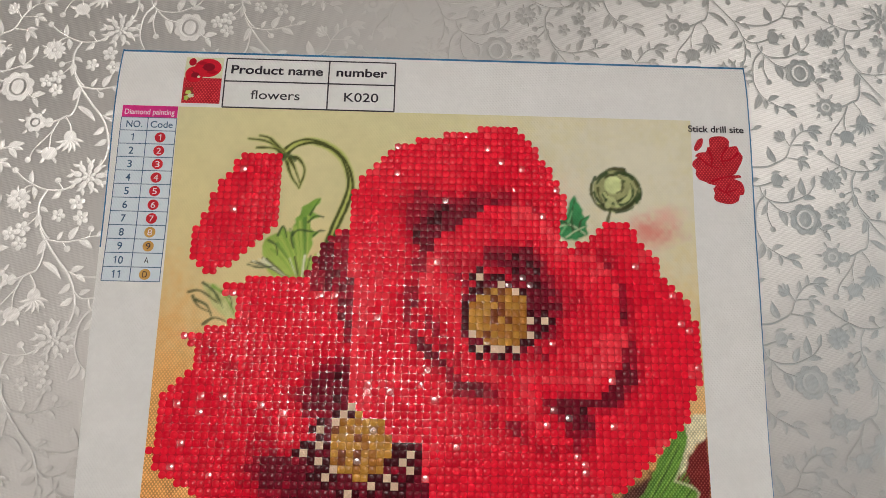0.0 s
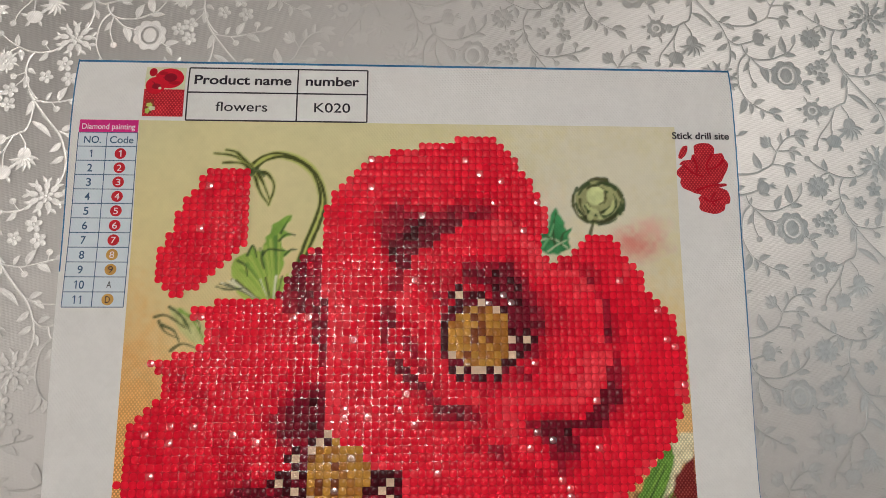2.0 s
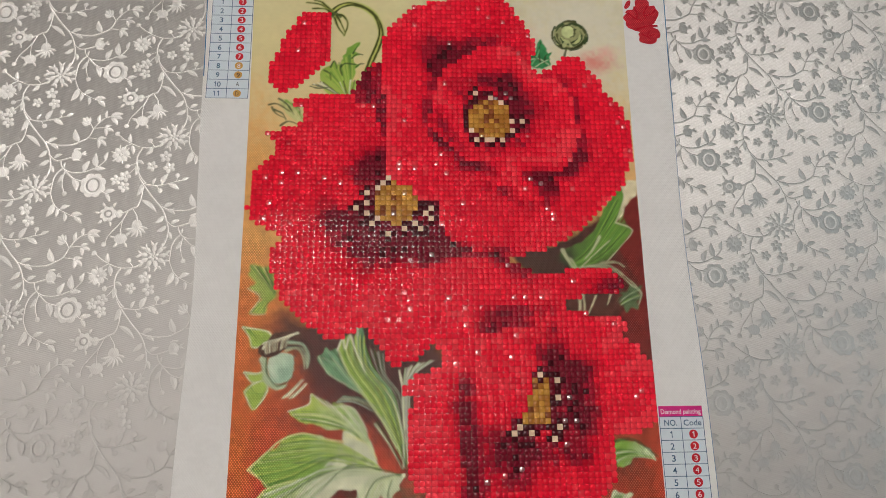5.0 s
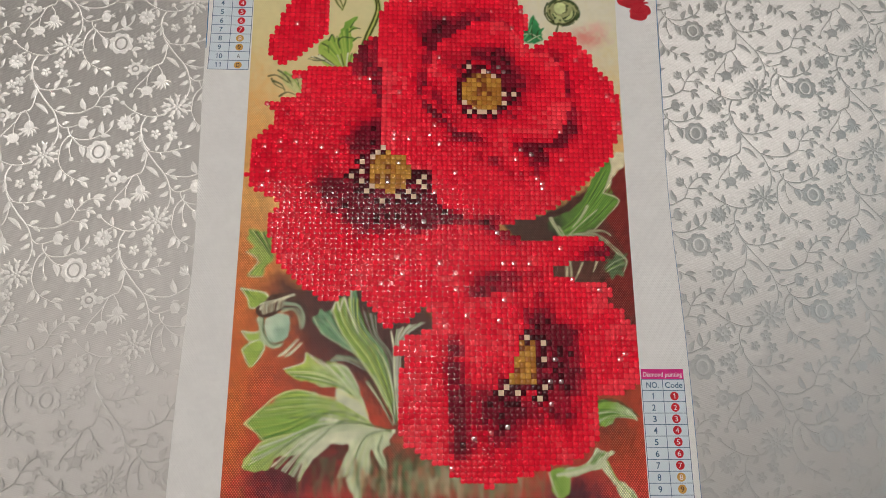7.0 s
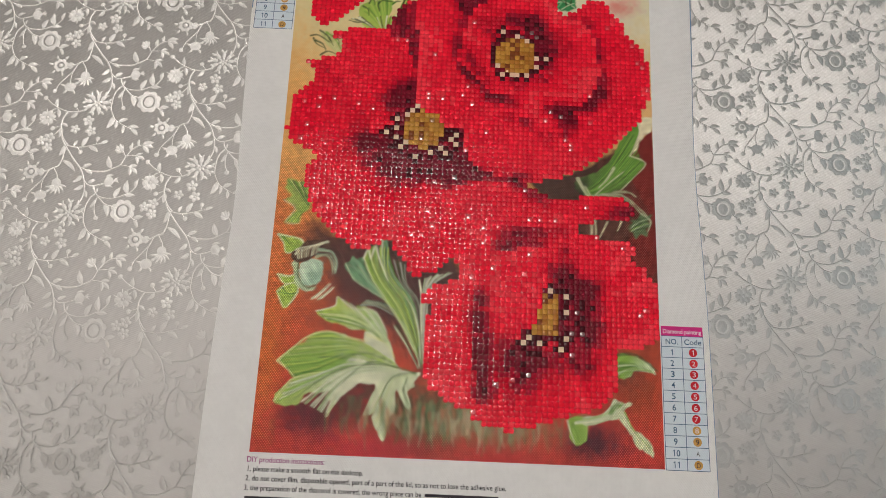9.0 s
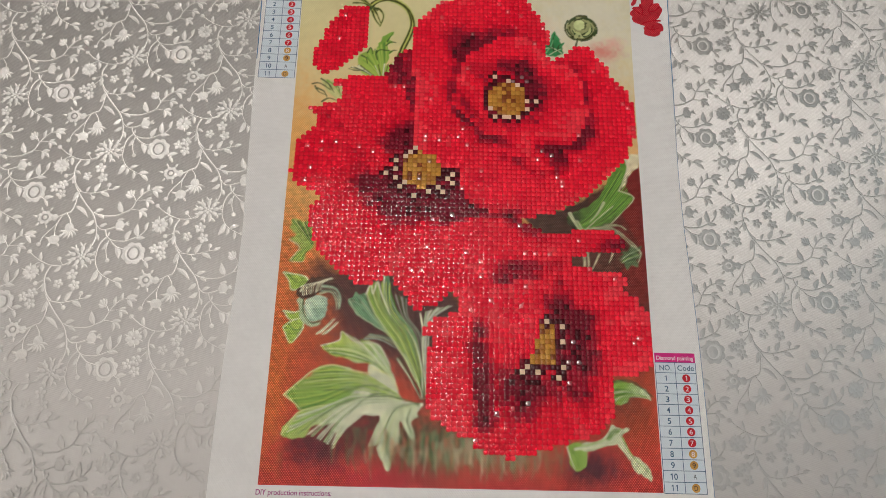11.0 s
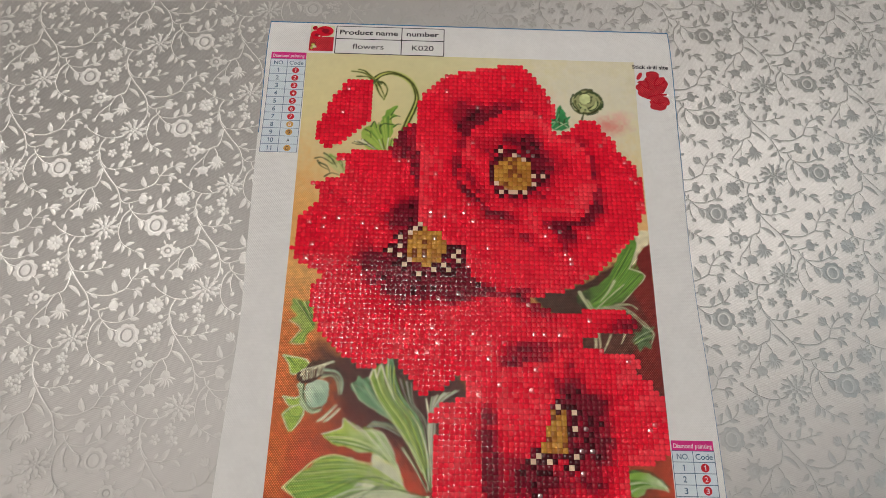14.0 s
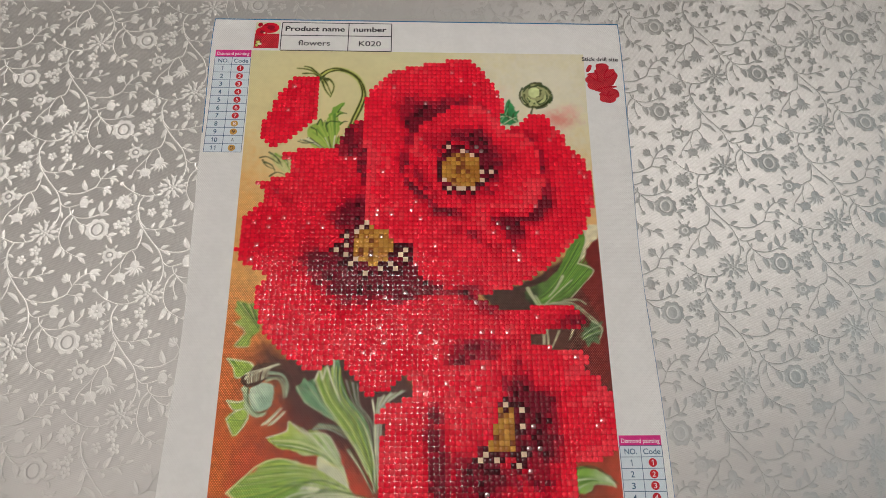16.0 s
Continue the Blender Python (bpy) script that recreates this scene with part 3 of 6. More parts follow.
class Print:
    """Printed colours on a fine grid over the picture, in millimetres."""

    def __init__(self):
        ys = np.linspace(-150, 149.4, int(300 / PITCH) + 1)
        us = np.linspace(-100, 100, int(200 / PITCH) + 1)
        u, self.y = np.meshgrid(us, ys)
        self.x = u + u * 0.018 * np.maximum(0, self.y - 20) / 130
        self.c = np.zeros((*u.shape, 3))
        self.owner = np.zeros(u.shape, int)
        self.rng = np.random.default_rng(4)
        self.rough = self.cloud(1.6) * 0.5 + self.cloud(4.5) * 0.5

    def cloud(self, size):
        """Smooth noise from -1 to 1 with patches of a size."""
        g = self.rng.uniform(-1, 1, (int(310 / size) + 3, int(215 / size) + 3))
        fx, fy = (self.x + 104) / size, (self.y + 151) / size
        i, j = fy.astype(int), fx.astype(int)
        a, b = fy - i, fx - j
        a, b = a * a * (3 - 2 * a), b * b * (3 - 2 * b)
        return (g[i, j] * (1 - b) + g[i, j + 1] * b) * (1 - a) + (g[i + 1, j] * (1 - b) + g[i + 1, j + 1] * b) * a

    def window(self, pts, margin):
        p = np.array(pts)
        m = (self.x > p[:, 0].min() - margin) & (self.x < p[:, 0].max() + margin) & (self.y > p[:, 1].min() - margin) & (self.y < p[:, 1].max() + margin)
        return m, self.x[m], self.y[m]

    def lay(self, m, alpha, colour):
        a = np.clip(alpha, 0, 1)[:, None]
        self.c[m] = self.c[m] * (1 - a) + np.asarray(colour) * a

    def spot(self, x, y, rx, ry, strength, tint):
        d = np.clip(1 - np.hypot((self.x - x) / rx, (self.y - y) / ry) + 0.25 * self.rough, 0, 1)
        a = (d * d * (3 - 2 * d) * strength)[..., None]
        self.c = self.c * (1 - a) + np.array(tint) * a

    def fill(self, pts, c0, c1, axis=None, number=0, feather=0.6, alpha=1.0):
        """A leaf's body: c0 to c1 along an axis, mottled, with a soft and uneven edge."""
        ring = smooth(pts, 3, True)
        m, x, y = self.window(ring, 3)
        hit, d = np.zeros(x.shape, bool), np.full(x.shape, 99.0)
        for (x0, y0), (x1, y1) in zip(ring, ring[1:] + ring[:1]):
            if y0 != y1:
                hit ^= ((y0 > y) != (y1 > y)) & (x < x0 + (y - y0) / (y1 - y0) * (x1 - x0))
            n = (x1 - x0) ** 2 + (y1 - y0) ** 2 + 1e-9
            t = np.clip(((x - x0) * (x1 - x0) + (y - y0) * (y1 - y0)) / n, 0, 1)
            d = np.minimum(d, np.hypot(x - x0 - t * (x1 - x0), y - y0 - t * (y1 - y0)))
        d = np.where(hit, d, -d) + 0.9 * self.rough[m]
        if axis:
            ax, ay, bx, by = axis
            g = ((x - ax) * (bx - ax) + (y - ay) * (by - ay)) / ((bx - ax) ** 2 + (by - ay) ** 2)
        else:
            g = 0.5 + 0.0 * x
        g = np.clip(g + 0.3 * self.rough[m], 0, 1)[:, None]
        col = (np.array(c0) * (1 - g) + np.array(c1) * g) * (1 + 0.22 * self.rough[m][:, None])
        self.lay(m, alpha * np.clip(d / feather + 0.5, 0, 1), col)
        if number:
            own = self.owner[m]
            own[hit] = number
            self.owner[m] = own

    def brush(self, pts, w0, w1, colour, alpha=0.95, soft=0.5):
        """One tapering stroke with a broken edge."""
        path = smooth(pts, 4)
        m, x, y = self.window(path, max(w0, w1) + 1)
        best, cover = np.full(x.shape, 99.0), np.zeros(x.shape)
        n = len(path) - 1
        for k in range(n):
            (x0, y0), (x1, y1) = path[k], path[k + 1]
            q = (x1 - x0) ** 2 + (y1 - y0) ** 2 + 1e-9
            t = np.clip(((x - x0) * (x1 - x0) + (y - y0) * (y1 - y0)) / q, 0, 1)
            d = np.hypot(x - x0 - t * (x1 - x0), y - y0 - t * (y1 - y0)) - (w0 + (w1 - w0) * (k + t) / n) / 2
            best = np.minimum(best, d)
        cover = np.clip(0.5 - (best + 0.25 * self.rough[m]) / soft, 0, 1)
        self.lay(m, alpha * cover, colour)

    def fan(self, a, b, n, colours, w=0.8, alpha=0.6):
        """Brush marks that lie side by side between two guide lines."""
        for k in range(n):
            f = (k + self.rng.uniform(0.2, 0.8)) / n
            wob = self.rng.uniform(-0.5, 0.5, 2)
            path = [(p[0] * (1 - f) + q[0] * f + wob[0], p[1] * (1 - f) + q[1] * f + wob[1]) for p, q in zip(a, b)]
            self.brush(path, w * self.rng.uniform(0.7, 1.5), w * 0.4, colours[k % len(colours)], min(1, 1.45 * alpha) * self.rng.uniform(0.7, 1.0))

    def arcs(self, x, y, r0, r1, a0, a1, n, colours, w):
        """Short curved marks round a middle."""
        for k in range(n):
            r, a, s = self.rng.uniform(r0, r1), radians(self.rng.uniform(a0, a1)), self.rng.uniform(0.5, 1.0)
            self.brush([(x + r * math.cos(a + d), y + 0.9 * r * math.sin(a + d)) for d in (0, s / 2, s)], w, w * 0.4, colours[k % len(colours)], 0.9, 0.5)


G_LIGHT, G_LEAF, G_DEEP, G_DARK = (0.42, 0.52, 0.1), (0.2, 0.37, 0.05), (0.08, 0.2, 0.03), (0.03, 0.06, 0.015)
P_MINT, P_CREAM, P_TEAL, P_BROWN, P_OLIVE = (0.5, 0.58, 0.36), (0.72, 0.7, 0.5), (0.13, 0.27, 0.16), (0.06, 0.025, 0.02), (0.07, 0.075, 0.02)


def paint_ground(pr):
    """Cream at the top, through orange to dark red, with soft patches."""
    at = np.clip((pr.y + 12 * pr.cloud(30) + 150) / 300, 0, 1)
    stops = ((0, (0.5, 0.04, 0.035)), (0.14, (0.55, 0.06, 0.03)), (0.3, (0.56, 0.11, 0.03)), (0.42, (0.66, 0.22, 0.06)),
             (0.55, (0.74, 0.38, 0.13)), (0.7, (0.74, 0.52, 0.24)), (0.85, (0.7, 0.6, 0.31)), (1, (0.68, 0.62, 0.35)))
    for i in range(3):
        pr.c[..., i] = np.interp(at, [s[0] for s in stops], [s[1][i] for s in stops])
    for patch_row in (
            (-46, -68, 50, 42, 1.0, (0.12, 0.03, 0.032)), (-22, -70, 40, 44, 1.0, (0.06, 0.03, 0.025)), (-72, -131, 34, 20, 1.0, (0.11, 0.012, 0.03)),
            (-54, -122, 40, 24, 1.0, (0.11, 0.022, 0.022)), (-18, -130, 38, 30, 1.0, (0.08, 0.07, 0.035)), (20, -136, 50, 12, 0.75, (0.22, 0.12, 0.06)),
            (-97, -100, 14, 60, 0.8, (0.6, 0.15, 0.03)), (66, -139, 26, 16, 0.95, (0.06, 0.015, 0.03)), (60, -40, 60, 34, 1.0, (0.1, 0.025, 0.015)),
            (-40, -146, 44, 12, 0.8, (0.45, 0.02, 0.04)), (20, -149, 40, 10, 0.6, (0.45, 0.03, 0.035))):
        pr.spot(*patch_row)
    for patch_row in (
            (92, -60, 30, 60, 0.9, (0.2, 0.015, 0.012)), (88, -116, 22, 22, 0.8, (0.32, 0.05, 0.02)), (84, -104, 16, 14, 0.9, (0.12, 0.035, 0.02)), (52, 120, 12, 14, 0.5, (0.85, 0.5, 0.42)),
            (75, 125, 85, 85, 1.0, (0.72, 0.67, 0.52)), (-98, 40, 22, 60, 0.8, (0.75, 0.36, 0.1)), (84, 103, 17, 9, 1.0, (0.68, 0.25, 0.2)), (90, 110, 10, 6, 0.6, (0.76, 0.36, 0.3)),
            (-30, 118, 24, 24, 0.6, (0.62, 0.57, 0.3)), (-80, -44, 18, 12, 0.6, (0.22, 0.05, 0.03)), (58, -11, 40, 15, 1.0, (0.06, 0.025, 0.018)), (78, 3, 26, 18, 1.0, (0.08, 0.06, 0.025)),
            (-44, -48, 50, 22, 1.0, (0.045, 0.022, 0.02)), (-6, -62, 24, 14, 0.9, (0.035, 0.02, 0.018))):
        pr.spot(*patch_row)
    low = np.clip((40 - pr.y) / 60, 0.2, 1)
    pr.c *= 1 + (low * (0.12 * pr.cloud(2) + 0.1 * pr.cloud(7)))[..., None]


def paint_top(pr):
    """The leaves and stems on the cream."""
    pr.fill([(-63.5, 87.2), (-64.9, 94.2), (-63.7, 97.3), (-59.5, 99.5), (-58, 102.3), (-54.8, 100), (-53, 104.8), (-50.2, 110.1), (-44.2, 113.1), (-46.7, 107.8), (-42.5, 105.9), (-47.2, 104.6), (-45.7, 100.3), (-41.7, 100.4), (-46.3, 97.9), (-46.4, 92.8), (-47.9, 89.7), (-43.3, 90.2), (-45.9, 80.9), (-54.4, 78.7), (-61.3, 83.5)], G_LIGHT, G_LEAF, [(-58.6, 82.8, -51.2, 102.5)][0], 1)
    pr.fan([(-62.5, 92.3), (-57.2, 88.6), (-50.2, 80)], [(-47.7, 107.4), (-47.8, 94.7), (-48.5, 80.8)], 12, (G_LEAF, G_LIGHT, G_DEEP, G_LIGHT), 1.1, 0.5)
    pr.fan([(-69.5, 87.1), (-60.3, 84.3), (-52.4, 79.2)], [(-62.3, 89.6), (-57, 84.7), (-51.1, 79.2)], 7, (P_OLIVE, P_CREAM), 0.7, 0.8)
    pr.fan([(-42.3, 91.8), (-45.4, 85.1), (-48.5, 79.3)], [(-57.2, 88.6), (-53.7, 83.7), (-50.4, 79.2)], 8, (P_CREAM, G_LIGHT, P_OLIVE), 0.8, 0.7)
    for pts in ([(-47.7, 106.6), (-45.8, 110.6), (-44.2, 113.1)], [(-48.2, 103.8), (-45.6, 106.2), (-42.5, 105.9)], [(-46, 98.3), (-44, 100.3), (-41.7, 100.4)], [(-54, 98.4), (-51.8, 100.5), (-46, 99.9)], [(-53.1, 93.4), (-54.3, 96.9), (-53.8, 100)], [(-59.4, 98.3), (-57.6, 101.9), (-56, 97.6)], [(-69.8, 86.7), (-65.4, 85.6), (-60.4, 86.2)], [(-62.7, 96.2), (-59.9, 94.3), (-59, 90.5)]):
        pr.brush(pts, 0.9, 0.4, G_DARK, 0.85)
    # small brushed leaf
    pr.fill([(-85.4, 78.1), (-81.5, 79), (-74.6, 73.9), (-72.3, 69.1), (-72.6, 64.3), (-78.1, 67.8), (-82.7, 72.6)], (0.42, 0.45, 0.12), (0.6, 0.58, 0.3), None, 2, 1.4, 0.9)
    for pts, tint in (([(-90.8, 75.7), (-86.3, 76.2), (-79.3, 71.5)], P_OLIVE), ([(-89.1, 74.2), (-86.8, 70.6), (-81.7, 68.1)], P_OLIVE), ([(-85.8, 79.3), (-81.3, 76), (-77.6, 70.1)], G_DARK), ([(-82.1, 78.2), (-77.2, 74.6), (-73.2, 68)], G_LEAF), ([(-84.3, 63.9), (-79.9, 66.3), (-73.2, 63.5)], P_OLIVE), ([(-87.6, 72.8), (-83.5, 70.7), (-81.6, 67)], G_DARK), ([(-78, 76.1), (-75.2, 73.9), (-74.3, 70.2)], P_OLIVE)):
        pr.brush(pts, 1.3, 0.4, tint, 0.85)
    # hanging stem and the sepals over the bud
    stem = [(-40.7, 92.6), (-38, 102.1), (-34.3, 111.8), (-32.8, 120), (-35.8, 128.9), (-41.6, 134.2), (-49, 136.4), (-54.8, 135), (-58.8, 131.5)]
    pr.brush(stem, 3.6, 2.8, (0.46, 0.5, 0.1), 0.9, 1.0)
    for d in (-1.1, 1.1):
        pr.brush([(x + d * 0.8, y - d * 0.6) for x, y in stem], 1.15, 1.0, (0.06, 0.07, 0.01), 1.0)
    for pts in ([(-58.7, 129.8), (-64.9, 135.4), (-73.3, 136.8)], [(-59.5, 131.5), (-65, 137.1), (-69.2, 138.2)], [(-59.4, 129.8), (-63, 133), (-70, 133.2)], [(-57.7, 129.4), (-53.5, 129.2), (-50.8, 124.3), (-52.6, 117.3)], [(-57.9, 127.8), (-55.9, 122.1), (-52.6, 117.3)], [(-56.9, 129.1), (-54.7, 125), (-52.3, 119.3)]):
        pr.brush(pts, 2.2, 0.9, (0.42, 0.46, 0.1), 0.8, 0.9), pr.brush(pts, 1.3, 0.6, (0.06, 0.065, 0.01), 1.0)
    pr.brush([(-59.4, 129), (-57.7, 130.7), (-54.8, 128.3)], 2.2, 1.0, G_DARK, 0.8)
    # dark green leaf tuft
    pr.fill([(46.7, 105.3), (50.9, 108.6), (52.5, 113.9), (54.4, 116.8), (55.6, 113.2), (57.2, 111.2), (58.1, 108), (60.2, 109.3), (58.7, 105.7), (59.5, 102.1), (57, 99.6), (50.6, 99.4), (46.6, 102.1)], (0.02, 0.17, 0.05), (0.05, 0.3, 0.1), None, 3, 0.8)
    for pts, tint in (([(47, 104.1), (52.5, 105.1), (58.2, 101.7)], P_MINT), ([(53.7, 101.9), (53, 108.3), (54.3, 114.8)], G_DARK), ([(48.9, 101.8), (51.9, 106.6), (53.4, 110.7)], (0.16, 0.45, 0.18)), ([(55.8, 102.8), (56.7, 106.8), (59.2, 108.5)], G_DARK), ([(50.9, 100.2), (54.4, 102.7), (57.9, 104.4)], P_MINT), ([(48.5, 106.5), (50.8, 105.8), (53.8, 103.5)], G_DARK)):
        pr.brush(pts, 0.9, 0.4, tint, 0.85)
    # round seed head
    (hx, hy), (dx, dy) = [(71.1, 119.4), (69.5, 121.8)]
    pr.brush([(66.9, 106.3), (67.8, 109.6), (69, 112.4)], 1.4, 0.9, P_OLIVE, 0.9)
    pr.fill(oval(hx, hy, 9.6, 8.6, 18), (0.2, 0.22, 0.06), (0.3, 0.31, 0.1), None, 4, 1.2, 0.85)
    pr.arcs(hx, hy, 4.2, 9.8, -175, 70, 44, (G_DARK, (0.03, 0.035, 0.008), (0.52, 0.55, 0.24), G_DARK), 1.2)
    pr.arcs(hx, hy, 7.2, 10.8, 10, 200, 12, (P_OLIVE, G_DARK), 1.3)
    pr.fill(oval(dx, dy, 3.5, 3.6, 14), (0.55, 0.62, 0.26), (0.64, 0.68, 0.34), None, 4, 0.8)
    pr.arcs(dx, dy, 3.6, 4.6, -140, 100, 7, (P_OLIVE,), 0.9)
    pr.brush([(67.3, 113.2), (69.2, 116.1), (71.1, 113.3)], 2.2, 1.0, (0.5, 0.52, 0.24), 0.8)


def paint_right(pr):
    """Leaves and dark red ground beside the upper flower."""
    pr.fill([(32.7, -4.2), (53.4, -1.0), (68.0, 6.3), (81.4, 16.0), (89.3, 25.1), (93.9, 25.2), (97.2, -2.5), (101.7, -35.5), (99.3, -66.9), (88.1, -54.8), (81.2, -42.4), (73.8, -36.8), (55.3, -37.3), (51.1, -23.8)], (0.06, 0.022, 0.016), (0.13, 0.016, 0.013), [(68.3, -23.3, 93.3, -22.7)][0], 0, 2.0)
    pr.fill([(99.8, 28.2), (100.5, 1.7), (100.9, -27.3), (100.9, -51.8), (84.3, -52.1), (82.5, -37), (95, -32.1), (97.5, -21), (88.3, -2.5), (95.3, 6.6), (90.3, 14.9), (94.8, 22.5)], (0.2, 0.012, 0.012), (0.16, 0.012, 0.012), None, 0, 1.2)
    pr.fill([(90.2, 28.6), (94.5, 33.7), (100.3, 34.5), (100, 27.5), (94.7, 21.8), (89.5, 12.8), (89.6, 21.7)], (0.78, 0.66, 0.4), P_CREAM, None, 0, 1.0)
    pr.fill([(57, -6.6), (63.5, -1.2), (70.6, 2.3), (77.4, 10.2), (82.5, 19.8), (86.1, 25.1), (91.6, 30.8), (92.9, 26.6), (90.6, 18.3), (87.5, 11.4), (92.2, 10.9), (95.7, 7.3), (92.5, 3.5), (87.7, -2.2), (82.3, -8.2), (72.2, -10.7), (62.8, -12.9)], (0.04, 0.045, 0.02), (0.12, 0.27, 0.035), [(59.9, -9.1, 78, 6.2)][0], 5)
    pr.fan([(62.9, -10.6), (74.5, 1.1), (89.1, 26.9)], [(65.9, -11.9), (78.6, -7), (93.7, 6.6)], 16, (G_DEEP, G_LEAF, G_DARK, (0.17, 0.36, 0.05)), 1.1, 0.6)
    for pts, w in (([(59.3, -3.2), (61.3, -7.4), (64.7, -12.9)], 2.4), ([(78.5, 3.8), (74.6, -2.9), (70.5, -7.5)], 1.8), ([(68.4, -11.8), (75.7, -4.8), (83.7, 2)], 0.9), ([(87.5, 11.4), (95.7, 7.3), (88.3, -1.9), (82.3, -8.2)], 0.8), ([(88.2, 27.9), (84.1, 24.3), (81.9, 20.1)], 1.0), ([(87.5, 11.4), (90.6, 18.3), (92.9, 25.9)], 1.0), ([(63.1, -7.4), (64.8, -9.9), (65.9, -12.5)], 1.2)):
        pr.brush(pts, w, w * 0.4, (0.5, 0.5, 0.3), 0.85)
    for pts in ([(65.9, -12.5), (81.4, -10.8), (91.6, -18), (97, -23.6)], [(72.2, -11.1), (84.3, -13.4), (92.3, -20.5)], [(78.4, -9.6), (86.2, -9.4), (90, -11.6)]):
        pr.brush(pts, 1.4, 0.6, (0.4, 0.42, 0.24), 0.75)
    pr.fill([(84.9, -29.5), (87.6, -26.3), (86.5, -25.1), (90.8, -23.7), (91.7, -20.5), (94.6, -22.4), (97.8, -21.7), (96.5, -24.9), (97.8, -27.3), (95.2, -29.3), (95.5, -33.0), (92.0, -31.8), (89.3, -34.4), (88.4, -31.3)], (0.07, 0.13, 0.05), (0.1, 0.2, 0.09), None, 6, 1.2, 0.85)
    pr.fan([(86.0, -30.1), (90.9, -26.2), (96.4, -23.6)], [(87.7, -31.9), (92.1, -30.0), (96.5, -28.6)], 5, (P_MINT, G_DARK, G_LEAF), 0.8, 0.5)
    pr.brush([(92.9, -21.1), (97.5, -24.8), (95.7, -31.1)], 1.0, 0.5, P_MINT, 0.7)
    pr.fill([(58.2, -28.9), (62.1, -25.6), (71.2, -25.1), (83.5, -24.5), (86.6, -30.7), (84, -37), (64.4, -36.8)], (0.07, 0.02, 0.015), (0.11, 0.03, 0.02), None, 0, 2.0, 0.8)
    for pts, w in (([(66, -25.5), (66, -36.1)], 1.7), ([(68.1, -25.8), (68.4, -36.1)], 1.2), ([(74.5, -26.6), (70.2, -35.4)], 1.3), ([(82.2, -25.2), (79.9, -30.9)], 0.9)):
        pr.brush([pts[0], tuple((a + b) / 2 + 0.3 for a, b in zip(*pts)), pts[1]], w, w * 0.7, (0.55, 0.48, 0.3), 0.85)
    # curled leaf under the lower flower's side
    pr.fill([(77.7, -97.8), (80.7, -95.6), (86.6, -96.3), (91.8, -98.4), (96, -101.5), (97.3, -105.5), (93.6, -103.7), (88.6, -102.7), (84.3, -106.6), (78.6, -107.5)], G_LEAF, P_MINT, [(83.4, -97.7, 95.6, -103.4)][0], 7)
    pr.fan([(78.7, -99.4), (86, -99.8), (96.3, -104.2)], [(79.3, -106.4), (85.1, -103.6), (94.2, -103.4)], 6, (G_DEEP, P_MINT, G_LEAF), 0.9, 0.6)
    pr.brush([(77.8, -96.1), (87.8, -95.7), (98.4, -103.4)], 1.8, 1.0, G_DARK, 0.7)


